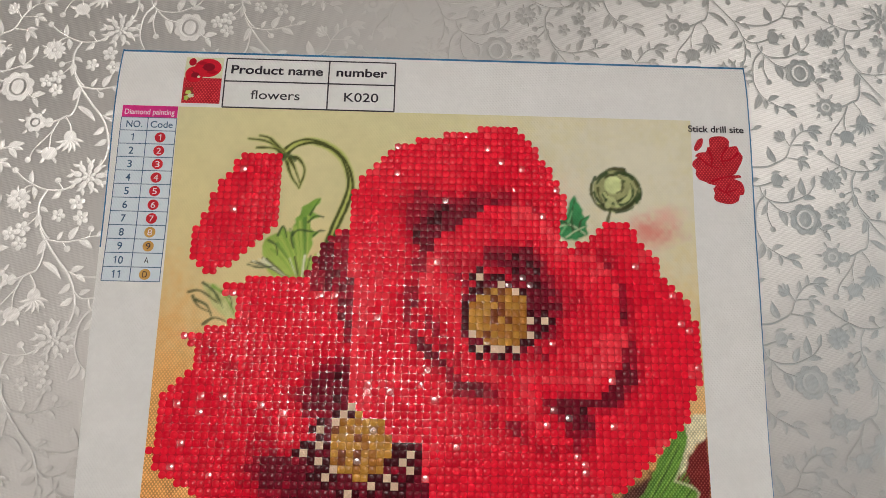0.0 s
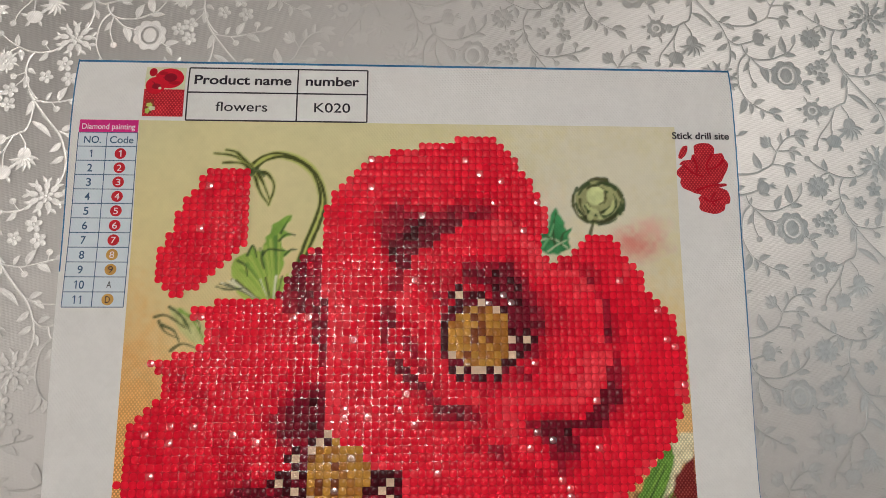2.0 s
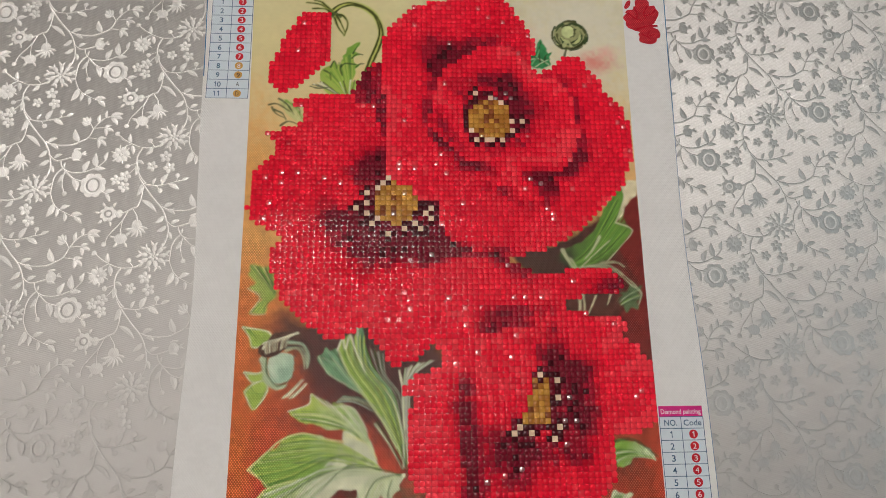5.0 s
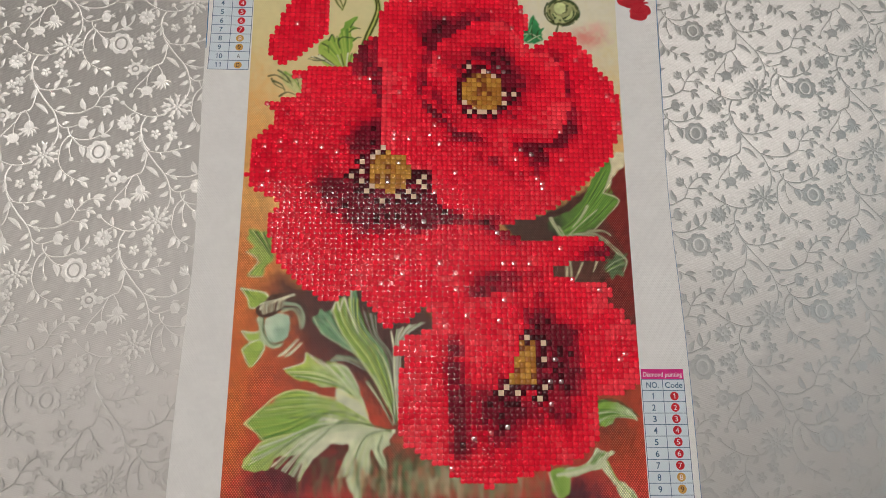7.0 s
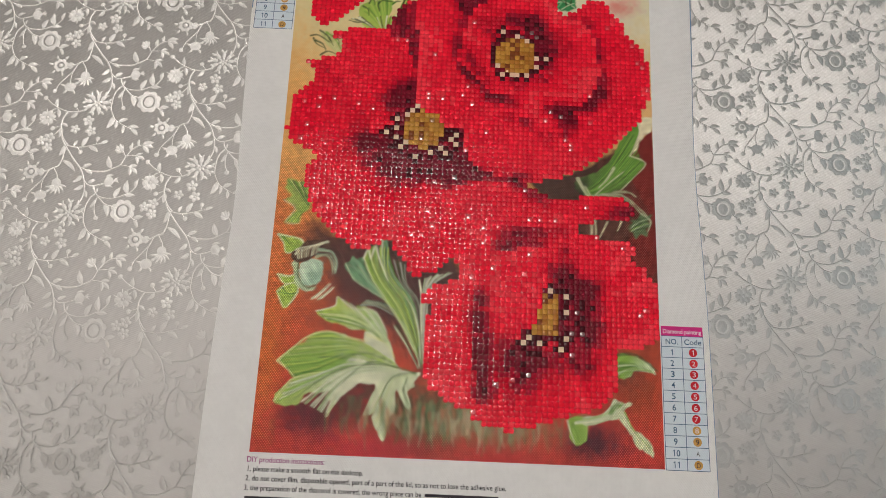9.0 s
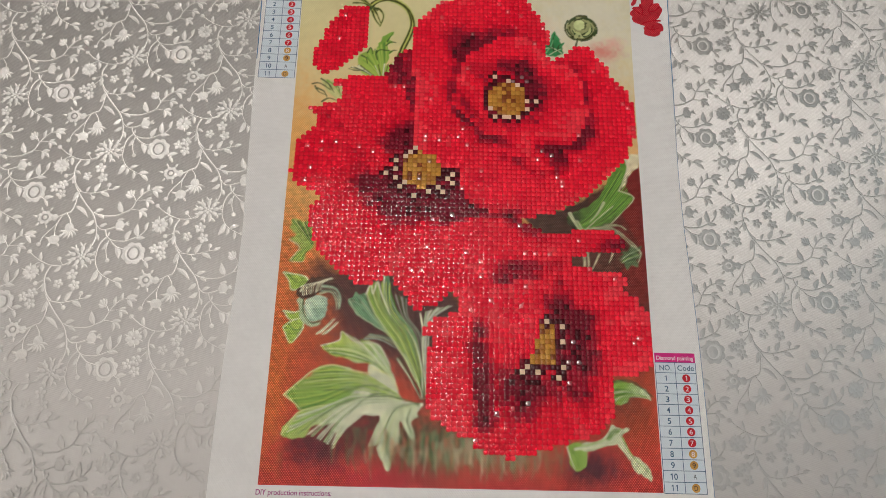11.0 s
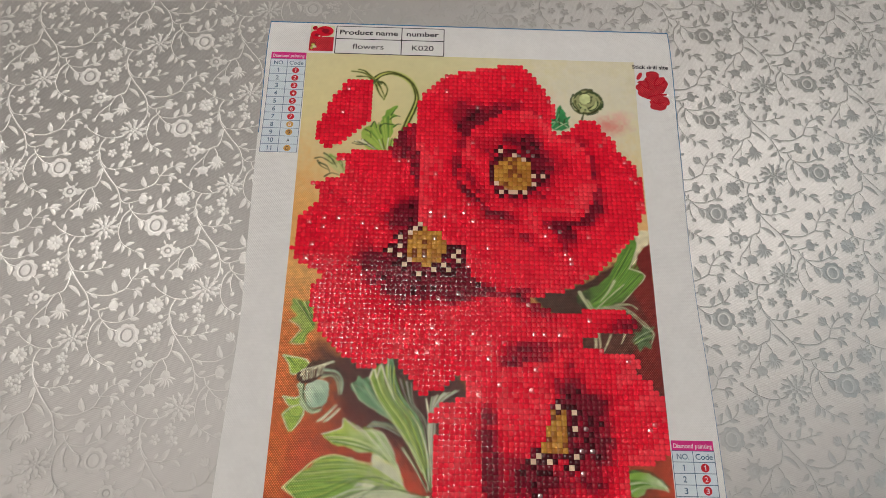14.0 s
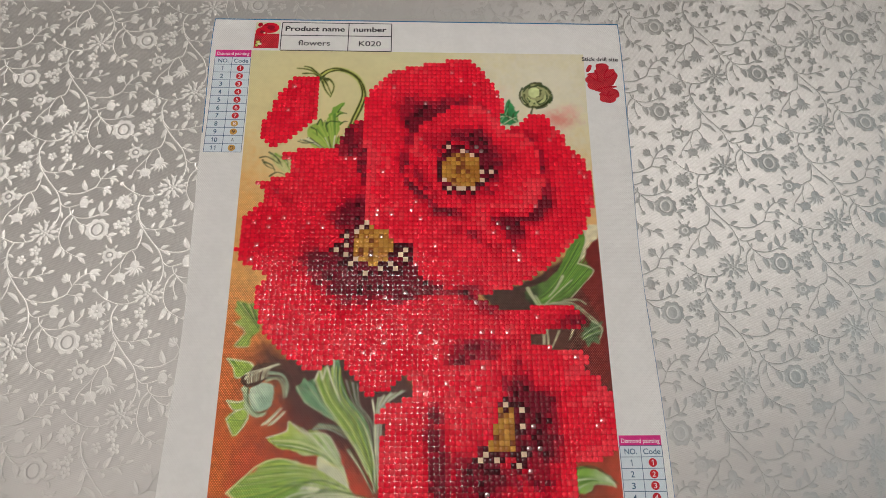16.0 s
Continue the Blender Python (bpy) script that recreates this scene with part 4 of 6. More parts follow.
def paint_bud(pr):
    """The green seed bud with its crown and bracts."""
    pr.fill([(-80.2, -32.0), (-67.4, -39.7), (-48.8, -44.0), (-30.2, -54.6), (-15.1, -51.1), (-6.1, -47.7), (-1.4, -58.5), (-8.8, -67.9), (-17.6, -75.7), (-18.1, -110.7), (-24.1, -102.2), (-30.4, -90.8), (-37.9, -85.1), (-53.3, -73.5), (-65.7, -64.7), (-69.6, -52.4), (-79.3, -43.2)], (0.05, 0.025, 0.022), (0.11, 0.03, 0.03), None, 0, 7.0, 0.9)
    for pts, n in (([(-97.2, -41.1), (-91.6, -41.9), (-85.1, -43.3), (-83.3, -46.4), (-87.6, -49.7), (-92.1, -50.7), (-93.7, -46)], 8), ([(-95.2, -62.3), (-89.8, -63.1), (-85.1, -61.7), (-84.5, -65.7), (-91.2, -67.1)], 9), ([(-94.7, -71.4), (-90.6, -67.7), (-84.7, -66.3), (-84.3, -71.2), (-86.9, -76.1), (-90.7, -79.1)], 10)):
        pr.fill(pts, G_LEAF, G_LIGHT, None, n, 0.9)
        mid = tuple(sum(v) / len(pts) for v in zip(*pts))
        pr.fan([pts[0], mid, pts[3]], [pts[1], mid, pts[3]], 4, (G_DEEP, G_LIGHT), 1.0, 0.8), pr.brush(pts[:4], 1.1, 0.7, (0.62, 0.66, 0.4), 0.9), pr.brush(pts[3:] + pts[:1], 1.0, 0.6, (0.62, 0.66, 0.4), 0.85)
    pr.fill([(-88, -55.9), (-85.3, -55.2), (-83.7, -63.9), (-79.8, -68), (-75.6, -68.2), (-78.4, -70.4), (-83.3, -69.3), (-86.3, -65.1)], P_MINT, (0.36, 0.45, 0.28), None, 11, 0.9)
    pr.fill([(-84.8, -57.7), (-81.8, -54.2), (-76.8, -53.2), (-72.7, -55.6), (-72.5, -61.7), (-75.1, -66.7), (-79.5, -68.3), (-83, -65.4)], (0.3, 0.46, 0.33), (0.5, 0.62, 0.46), [(-73.2, -64.8, -81.9, -57.3)][0], 11, 0.9)
    pr.brush([(-82.8, -57.4), (-83, -61.4), (-80.7, -64.4)], 2.6, 1.4, (0.62, 0.7, 0.55), 0.6)
    pr.brush([(-85.3, -55.9), (-84.7, -63.3), (-80.1, -68.7), (-75.7, -67.3)], 0.9, 0.6, G_DARK, 0.85)
    pr.fill([(-89.6, -51.6), (-86.5, -48.1), (-82.3, -44.5), (-76.3, -42.8), (-69.5, -44.5), (-73.7, -50), (-78.3, -52.9), (-82.9, -55.5), (-87.2, -54.7)], P_BROWN, (0.1, 0.05, 0.03), None, 11, 0.8)
    pr.fan([(-88.7, -51.6), (-87.6, -50.3), (-86.6, -54)], [(-71.4, -43.6), (-75.5, -46.2), (-76.9, -51.3)], 9, (P_CREAM, (0.6, 0.52, 0.34)), 1.1, 0.8)
    pr.brush([(-87.4, -49), (-81.5, -47), (-70.7, -44.2)], 0.9, 0.6, P_CREAM, 0.7), pr.brush([(-88.1, -54.1), (-82.1, -53.9), (-74, -49.4)], 0.8, 0.5, P_BROWN, 0.9)
    pr.fan([(-76.8, -53.2), (-72, -51.8), (-68.8, -55.5), (-67.7, -61.6)], [(-73.7, -45.6), (-66.2, -47.9), (-63.4, -54.1), (-64.2, -60)], 6, (P_MINT, (0.28, 0.4, 0.28), P_BROWN), 1.1, 0.75)
    pr.fan([(-77, -74), (-72.8, -70.3), (-68.7, -65.6)], [(-71.1, -73.9), (-67.7, -70.8), (-65.5, -68.3)], 4, (P_MINT, P_CREAM), 0.9, 0.65)
    # leaf beside the left flower
    pr.fill([(-95, -9.6), (-89.9, -11.5), (-85.5, -11.4), (-83.4, -18), (-82.2, -25.5), (-85.9, -29.5), (-87.7, -34.4), (-94.4, -34.3), (-91.4, -29.7), (-89.8, -26.7), (-95.5, -21.6), (-92.3, -19.5), (-95.8, -15.6)], (0.45, 0.47, 0.14), G_LEAF, None, 12, 1.6)
    pr.fan([(-95.2, -11), (-89.1, -17.5), (-83.2, -24.6)], [(-85.8, -12.1), (-84.4, -18), (-82.6, -24.5)], 7, (G_DEEP, (0.55, 0.55, 0.22), G_DARK), 0.9, 0.65)
    pr.fan([(-94.2, -33.6), (-90.2, -30), (-83.2, -24.6)], [(-87.4, -34.1), (-86.5, -30.5), (-82.8, -26.2)], 5, (G_DEEP, G_LIGHT), 0.9, 0.6)
    pr.brush([(-95.8, -22.3), (-89.8, -26.7), (-94.1, -34.3), (-86.7, -34.7)], 0.9, 0.6, (0.66, 0.55, 0.32), 0.7)


def paint_leaves(pr):
    """The tall folded leaf, the grasses and the lobed leaves."""
    pr.fill([(-61.2, -55.6), (-58.6, -54.0), (-57.6, -51.1), (-55.6, -53.0), (-53.0, -51.7), (-51.3, -55.1), (-48.8, -56.2), (-47.4, -60.5), (-44.8, -64.2), (-42.8, -69.0), (-37.2, -74.9), (-42.7, -71.4), (-45.7, -70.3), (-48.8, -67.3), (-51.9, -66.8), (-53.8, -64.4), (-56.9, -63.2), (-57.6, -60.2), (-60.1, -58.4)], P_TEAL, (0.16, 0.3, 0.14), None, 13)
    pr.fan([(-59.7, -55.9), (-52.5, -61.3), (-40, -72.6)], [(-54.5, -52.3), (-48, -61.2), (-38.4, -73.7)], 7, (G_DARK, (0.3, 0.42, 0.3), P_TEAL), 0.8, 0.6)
    pr.brush([(-60.9, -55.3), (-57.9, -60.8), (-53.8, -65), (-38.4, -73.7)], 0.8, 0.5, P_MINT, 0.8)
    pr.fill([(-51.4, -52.3), (-49.9, -47.2), (-46.3, -45.2), (-44.5, -51.8), (-41.4, -61), (-35.1, -68.5), (-28.2, -77.1), (-23.7, -87.7), (-21.5, -102.2), (-24.3, -97.1), (-30.6, -85.5), (-36.8, -76.7), (-43.1, -69.3), (-48, -61.2)], G_LIGHT, (0.3, 0.4, 0.09), None, 14)
    pr.fan([(-50.9, -51.9), (-44.1, -65.7), (-31.6, -82), (-22.1, -100.8)], [(-46.6, -46.2), (-40.7, -61.6), (-28.2, -77.4), (-21.6, -99.3)], 9, (G_LEAF, (0.55, 0.6, 0.2), G_DEEP, G_LIGHT), 1.0, 0.6)
    pr.fill([(-44.4, -47.1), (-41.8, -38.4), (-38.8, -51.6), (-35.4, -60.9), (-27.8, -69.9), (-24, -77), (-20.7, -90.6), (-19.7, -105.6), (-22.4, -93.5), (-28.8, -75.9), (-35.7, -67.9), (-41.4, -60.4)], (0.12, 0.24, 0.07), P_TEAL, None, 15)
    pr.fan([(-43.8, -47), (-39.5, -61.6), (-27, -75.9), (-20.3, -105)], [(-39.4, -50.1), (-34.7, -61.5), (-24.7, -75.8), (-19.7, -105)], 6, (G_DARK, P_MINT, G_DEEP), 0.8, 0.65)
    pr.brush([(-42.5, -36.8), (-42.4, -51.7), (-37.4, -62.5), (-26.5, -75), (-21.3, -91.2), (-20.6, -105.6)], 1.0, 0.7, P_CREAM, 0.8)
    pr.fan([(-36.3, -52.2), (-31.9, -63.9), (-24.2, -73.4), (-21.4, -87.7)], [(-30.2, -54.6), (-28.6, -65.3), (-22.4, -73.4), (-19.5, -90.5)], 6, ((0.3, 0.3, 0.24), G_DARK, (0.4, 0.4, 0.32)), 0.8, 0.6)
    pr.fan([(-23.3, -62.4), (-21.3, -69.7), (-20.2, -87.6), (-17.9, -106.1)], [(-5.9, -57.1), (-16, -64.7), (-18.3, -81.7), (-16.2, -104.9)], 12, (P_CREAM, P_BROWN, P_MINT, (0.5, 0.48, 0.4)), 0.9, 0.75)
    pr.fan([(-34.9, -88), (-28.1, -96.6), (-21.1, -107.3)], [(-27.7, -81.9), (-22.9, -93.5), (-19.7, -106.7)], 4, (P_MINT, G_DARK), 0.9, 0.6)
    pr.fan([(-51.6, -76.5), (-44.2, -76.3), (-35.2, -80.6)], [(-48.8, -73.4), (-39.8, -75), (-31.7, -79.6)], 5, ((0.35, 0.45, 0.34), G_DARK, P_MINT), 0.9, 0.65)
    pr.fan([(-60.3, -55.6), (-53.5, -58.2), (-42.8, -69.6)], [(-49.7, -57.5), (-46.7, -63.0), (-39.7, -72.0)], 9, (G_DARK, P_MINT, P_TEAL, (0.24, 0.4, 0.2)), 0.9, 0.6)
    pr.fan([(-50.2, -47.5), (-45.6, -59.6), (-33.9, -76.0), (-23.5, -95.9)], [(-39.6, -45.4), (-38.4, -59.4), (-27.1, -73.5), (-21.1, -95.8)], 14, (G_DEEP, (0.52, 0.6, 0.2), G_DARK, G_LIGHT, (0.2, 0.34, 0.12)), 0.8, 0.6)
    pr.brush([(-52.1, -52.3), (-49.9, -46.9), (-48.4, -51.9), (-46.3, -45.2), (-43.6, -52.4), (-38.9, -62.8)], 1.0, 0.7, P_CREAM, 0.85)
    pr.brush([(-51.4, -52.6), (-47.3, -61.8), (-36.8, -76.7), (-30.2, -86.1), (-24.0, -97.6)], 0.9, 0.8, (0.55, 0.6, 0.3), 0.85)
    # lobed leaf, yellow-green to mint
    pr.fill([(-74.1, -80.5), (-68.3, -78.9), (-64.6, -77.3), (-63.7, -72.8), (-60.2, -76), (-55.4, -78.6), (-50.7, -77), (-44.7, -79.3), (-40.6, -84), (-36.8, -91.5), (-34.1, -100.7), (-38, -96.2), (-43.5, -92.2), (-49.5, -89.2), (-55.3, -89), (-61.3, -86.8), (-67.9, -85.4)], G_LIGHT, P_MINT, [(-64.6, -81.2, -40.7, -88.1)][0], 16)
    pr.fan([(-72.9, -80.8), (-58.8, -81.1), (-44.2, -88.2), (-35, -99)], [(-67.3, -85.1), (-53.9, -87.8), (-42.9, -91.6), (-34.9, -100.2)], 8, (G_LEAF, P_CREAM, G_LIGHT, G_DEEP), 0.9, 0.55)
    pr.fan([(-63.4, -73.7), (-52.8, -81.9), (-37.5, -93.9)], [(-44.7, -79.9), (-39.6, -86.6), (-35, -98.2)], 6, (P_CREAM, G_LEAF), 0.9, 0.5)
    pr.brush([(-74.1, -80.5), (-64.6, -77.3), (-63.7, -72.8), (-55.4, -78.6), (-44.7, -79), (-37.7, -89.5)], 0.8, 0.5, P_CREAM, 0.7)
    # large lobed leaf
    green, pale = (0.21, 0.36, 0.06), (0.56, 0.6, 0.42)
    pr.fill([(-91, -106), (-86.5, -101.3), (-82.7, -98.3), (-78.4, -97.1), (-76.7, -93.3), (-73.9, -91.5), (-67, -90.4), (-60.5, -91.5), (-55.1, -93.7), (-48.6, -94.7), (-37.4, -96.2), (-33.1, -102.4), (-37, -106.8), (-48.5, -107.3), (-59.8, -111), (-71.2, -112.3), (-81.6, -114.2), (-85.1, -110.1)], green, pale, [(-63.2, -103.1, -41.6, -101.2)][0], 17)
    pr.fill([(-90.9, -125.5), (-89.3, -121.1), (-85.1, -117.1), (-81.1, -113.9), (-71.2, -111.8), (-57.2, -107.2), (-51.2, -109.9), (-55.8, -120.4), (-59.1, -122.1), (-60.5, -126), (-64.4, -131.8), (-63.4, -125), (-65.3, -122.8), (-62.1, -119.4), (-70.6, -120.7), (-75.9, -121.6), (-78.6, -126.7), (-88.1, -127.4)], (0.36, 0.46, 0.12), pale, [(-79.1, -120.3, -61.1, -113)][0], 17)
    pr.fill([(-48.8, -90.6), (-44.1, -91.7), (-37.5, -95.3), (-33.1, -102.4), (-29.4, -108.6), (-20.2, -109), (-23.2, -113), (-33.9, -111.6), (-40.5, -118.1), (-41.8, -114.8), (-46.6, -116), (-49.5, -114.7), (-55.8, -120.4), (-62.3, -117.2), (-57.2, -105.8), (-49.1, -96.4)], pale, P_CREAM, None, 17)
    pr.fill([(-40.6, -116.7), (-36.8, -111), (-29.4, -108.6), (-24.1, -111.3), (-23.1, -115.8), (-25.6, -118.7), (-23.7, -126.4), (-25.6, -127.2), (-29.6, -119.9), (-31.7, -117.7), (-31.6, -126.3), (-33.2, -129.6), (-35.1, -136.4), (-36.3, -142.9), (-39.6, -137.3), (-42.4, -131.9), (-40.9, -128.4), (-46.4, -131.2), (-44.8, -123.8)], P_MINT, (0.62, 0.64, 0.42), None, 17)
    pr.fan([(-89.5, -106.5), (-71.8, -103.8), (-54.7, -100), (-30.6, -108.1)], [(-75.5, -93.2), (-63.9, -92.1), (-49.1, -95.3), (-34.2, -103.6)], 14, (G_DEEP, G_LIGHT, green, (0.5, 0.56, 0.2)), 1.1, 0.55)
    pr.fan([(-82, -113.7), (-70, -109.5), (-54.5, -102.9), (-30.6, -108.7)], [(-88.3, -107), (-70.3, -104.4), (-54.7, -100), (-31.8, -107)], 6, (G_DEEP, G_LIGHT, green), 1.0, 0.6)
    pr.fan([(-89.1, -126.1), (-73.7, -116.9), (-57, -109.2), (-30.5, -109.2)], [(-82.4, -114.8), (-68.5, -110.3), (-53.8, -104.9), (-30.6, -108.4)], 9, (G_LEAF, P_CREAM, G_DEEP, pale), 1.1, 0.6)
    pr.fan([(-64.2, -130.5), (-58.8, -117.7), (-48.3, -110.7), (-25.3, -109.7)], [(-77.3, -125.3), (-62.5, -113.8), (-48.5, -106.8), (-25.4, -109.1)], 7, (P_CREAM, pale, (0.3, 0.4, 0.2)), 1.2, 0.55)
    pr.fan([(-44.7, -125.1), (-39.4, -118.1), (-33.9, -111.6), (-21.9, -109.6)], [(-35.5, -140.2), (-33.5, -122.2), (-30.4, -113.2), (-21.9, -110.2)], 9, ((0.45, 0.52, 0.25), P_CREAM, (0.4, 0.48, 0.2), pale), 1.3, 0.55)
    for pts, w in (([(-82.1, -125.4), (-68.2, -114), (-54.8, -107.5), (-37, -105.9), (-21.9, -109.6)], 0.8), ([(-74.7, -103.3), (-58.9, -103), (-47.4, -100.4), (-34.2, -104.7)], 0.8), ([(-38.6, -122.8), (-36.6, -116.1), (-32.2, -111), (-22.5, -109.3)], 1.1), ([(-57.8, -115.7), (-51.3, -108.5), (-42.9, -104.6), (-32.4, -107)], 0.8), ([(-24.8, -124.7), (-27.9, -117.9), (-25.9, -111.4)], 0.8)):
        pr.brush(pts, w * 0.7, w, (0.1, 0.16, 0.06), 0.75)
    for pts in ([(-91, -106), (-82.7, -98.3), (-76.7, -93.3), (-67, -90.4), (-55.1, -93.4), (-47.7, -94.4)], [(-90.6, -125.5), (-85.1, -117.1), (-80.8, -113.9), (-68.4, -110.6)], [(-47.9, -91.2), (-37.5, -95.6), (-33.1, -102.4)], [(-90.9, -106.2), (-85.1, -110.4), (-81.4, -114)]):
        pr.brush(pts, 1.1, 0.7, (0.66, 0.66, 0.3), 0.75)


def paint_foot(pr):
    """The twisted leaf and the tufts along the bottom."""
    for tints, count in ((((0.1, 0.2, 0.08), (0.06, 0.1, 0.04), (0.12, 0.22, 0.12)), 130), (((0.5, 0.44, 0.28), (0.42, 0.1, 0.06), (0.2, 0.24, 0.12)), 140)):
        for n in range(count):
            x, y, size = pr.rng.normal(2, 26), -122 - pr.rng.random() * 12, pr.rng.uniform(5, 14)
            pr.brush([(x, y), (x + pr.rng.uniform(-1, 1), y - size / 2), (x + pr.rng.uniform(-2, 2), y - size)], pr.rng.uniform(1.0, 2.6), 0.5, tints[n % 3], 0.4, 1.4)
    pr.fill([(53.1, -128.7), (56.6, -126.9), (62.3, -127.1), (65.6, -129), (63.2, -131.2), (62.5, -135.5), (60.3, -139.9), (56.1, -139.4), (54, -134.4)], G_LEAF, (0.3, 0.44, 0.1), None, 18)
    pr.fill([(60.6, -127.1), (69.2, -125.9), (73.6, -122.7), (76.2, -118.2), (79.9, -119), (84.7, -120), (82, -122.3), (81, -124.2), (83.1, -128.1), (85.9, -132.4), (90.5, -135), (94.5, -138.7), (94.6, -144.6), (90.9, -142.3), (86, -138.6), (82.8, -132.4), (79.6, -128.1), (76, -127.1), (69, -129.4), (62.1, -130.9)], P_MINT, (0.6, 0.64, 0.42), None, 18)
    pr.fan([(54.8, -129.2), (64.8, -127.9), (76.5, -123.2), (80.4, -119.8)], [(62.7, -130.9), (69.6, -129.1), (77.8, -126), (82, -121.5)], 6, (G_LEAF, P_CREAM, P_MINT), 1.0, 0.6)
    pr.fan([(79.6, -124.3), (83.6, -132.4), (93.2, -141.9)], [(81.9, -124), (86.4, -132.9), (93.8, -140.3)], 4, (P_CREAM, G_LEAF), 0.9, 0.6)
    pr.brush([(74.4, -124.4), (76.9, -121), (79.2, -121)], 2.6, 1.4, G_DEEP, 0.7), pr.brush([(55.3, -130), (57.4, -134.6), (58.9, -138.9)], 0.9, 0.5, G_DEEP, 0.7)
    pr.brush([(53.1, -129.2), (54.6, -134.6), (56.6, -140)], 0.9, 0.5, P_CREAM, 0.6)


def printed_picture():
    """The painted grid, cut into the ground and each printed plant."""
    pr = Print()
    for paint in (paint_ground, paint_top, paint_right, paint_bud, paint_leaves, paint_foot):
        paint(pr)
    names = {0: ("printed_backdrop", "printed backdrop fading from cream to orange and dark red"), 4: ("printed_seed_head", "round striped olive seed head"), 11: ("printed_bud", "pale green bud with a dark striped crown"),
             17: ("printed_leaf", "large lobed leaf, green to pale mint"), 3: ("printed_leaf", "dark emerald tuft of leaf"), 14: ("printed_leaf", "long folded yellow-green leaf"), 18: ("printed_leaf", "twisted pale mint leaf")}
    for number in range(19):
        pick = np.argwhere(pr.owner[:-1, :-1] == number)
        if not len(pick):
            continue
        index = {}
        faces = [[index.setdefault((i + a, j + b), len(index)) for a, b in ((0, 0), (0, 1), (1, 1), (1, 0))] for i, j in pick.tolist()]
        at = np.array(list(index))
        me = bpy.data.meshes.new("print")
        me.from_pydata([(pr.x[i, j] * MM, pr.y[i, j] * MM, (Z0 + 0.03) * MM) for i, j in at.tolist()], [], faces)
        tint = np.ones((len(at), 4), np.float32)
        tint[:, :3] = np.clip(pr.c[at[:, 0], at[:, 1]], 0, 1)
        me.color_attributes.new("print", "FLOAT_COLOR", "POINT").data.foreach_set("color", tint.ravel())
        me.materials.append(PRINTED)
        name, label = names.get(number, ("printed_leaf", ""))
        ob = new(name, me)
        ob.parent = painting
        if label:
            tagged(ob, label)


printed_picture()


# ---- printed tables and writing ----
def words(name, text, x, y, height, width, mat, parent, z=0.1, bold=0.01):
    """Lettering from its lower left corner, fitted to a width, in millimetres."""
    cu = bpy.data.curves.new(name, "FONT")
    cu.body, cu.size, cu.offset = text, 1.0, bold
    tmp = new(name, cu)
    me = bpy.data.meshes.new_from_object(tmp.evaluated_get(bpy.context.evaluated_depsgraph_get()))
    bpy.data.objects.remove(tmp)
    n = len(me.vertices)
    co = np.empty(n * 3)
    me.vertices.foreach_get("co", co)
    co = co.reshape(-1, 3)
    lo, hi = co.min(0), co.max(0)
    co[:, 0] = (x + (co[:, 0] - lo[0]) / max(hi[0] - lo[0], 1e-6) * width) * MM
    co[:, 1] = (y + co[:, 1] / 0.7 * height) * MM
    co[:, 2] = (Z0 + z) * MM
    me.vertices.foreach_set("co", co.ravel())
    me.materials.clear()
    me.materials.append(mat)
    ob = new(name, me)
    ob.parent = parent
    return ob


def figure_one(x, y, height, mat, parent, z=0.1):
    """The figure 1 with its short flag, from its lower middle."""
    bm = bmesh.new()
    stroke(bm, [(x, y), (x, y + height / 2), (x, y + height)], 0.42, 0.42, Z0 + z, 1)
    stroke(bm, [(x + 0.1, y + height), (x - 0.35, y + height * 0.86), (x - 0.75, y + height * 0.76)], 0.38, 0.34, Z0 + z + 0.004, 1)
    return part("numeral", bm, mat, parent)


def rect(bm, x0, y0, x1, y1, z):
    patch(bm, [(x0, y0), (x1, y0), (x1, y1), (x0, y1)], Z0 + z, 1)


def rules(bm, lines, w, z):
    for x0, y0, x1, y1 in lines:
        if x0 == x1:
            rect(bm, x0 - w / 2, y0, x0 + w / 2, y1, z)
        else:
            rect(bm, x0, y0 - w / 2, x1, y0 + w / 2, z)


def product_table():
    x0, x1, x2, y0, y1, y2 = -84.8, -43.6, -17, 149.7, 160.9, 171.4
    bm = bmesh.new()
    rules(bm, ((x0, y0, x2, y0), (x0, y1 + 0.1, x2, y1 + 0.1), (x0, y2, x2, y2)), 0.6, 0.06)
    rules(bm, ((x0, y0, x0, y2), (x1, y0, x1, y2), (x2, y0, x2, y2)), 0.55, 0.064)
    t = part("product_table", bm, INK, painting, "black ruled table of product name and number")
    words("lettering", "Product name", -82.6, 164.5, 3.8, 36.6, INK, t, bold=0.022)
    words("lettering", "number", -40.6, 164.5, 3.8, 20.4, INK, t, bold=0.022)
    words("lettering", "flowers", -74, 153.5, 3.8, 19.4, INK, t, bold=0.006)
    words("lettering", "K020", -37, 153.5, 3.8, 13.6, INK, t, bold=0.006)


product_table()


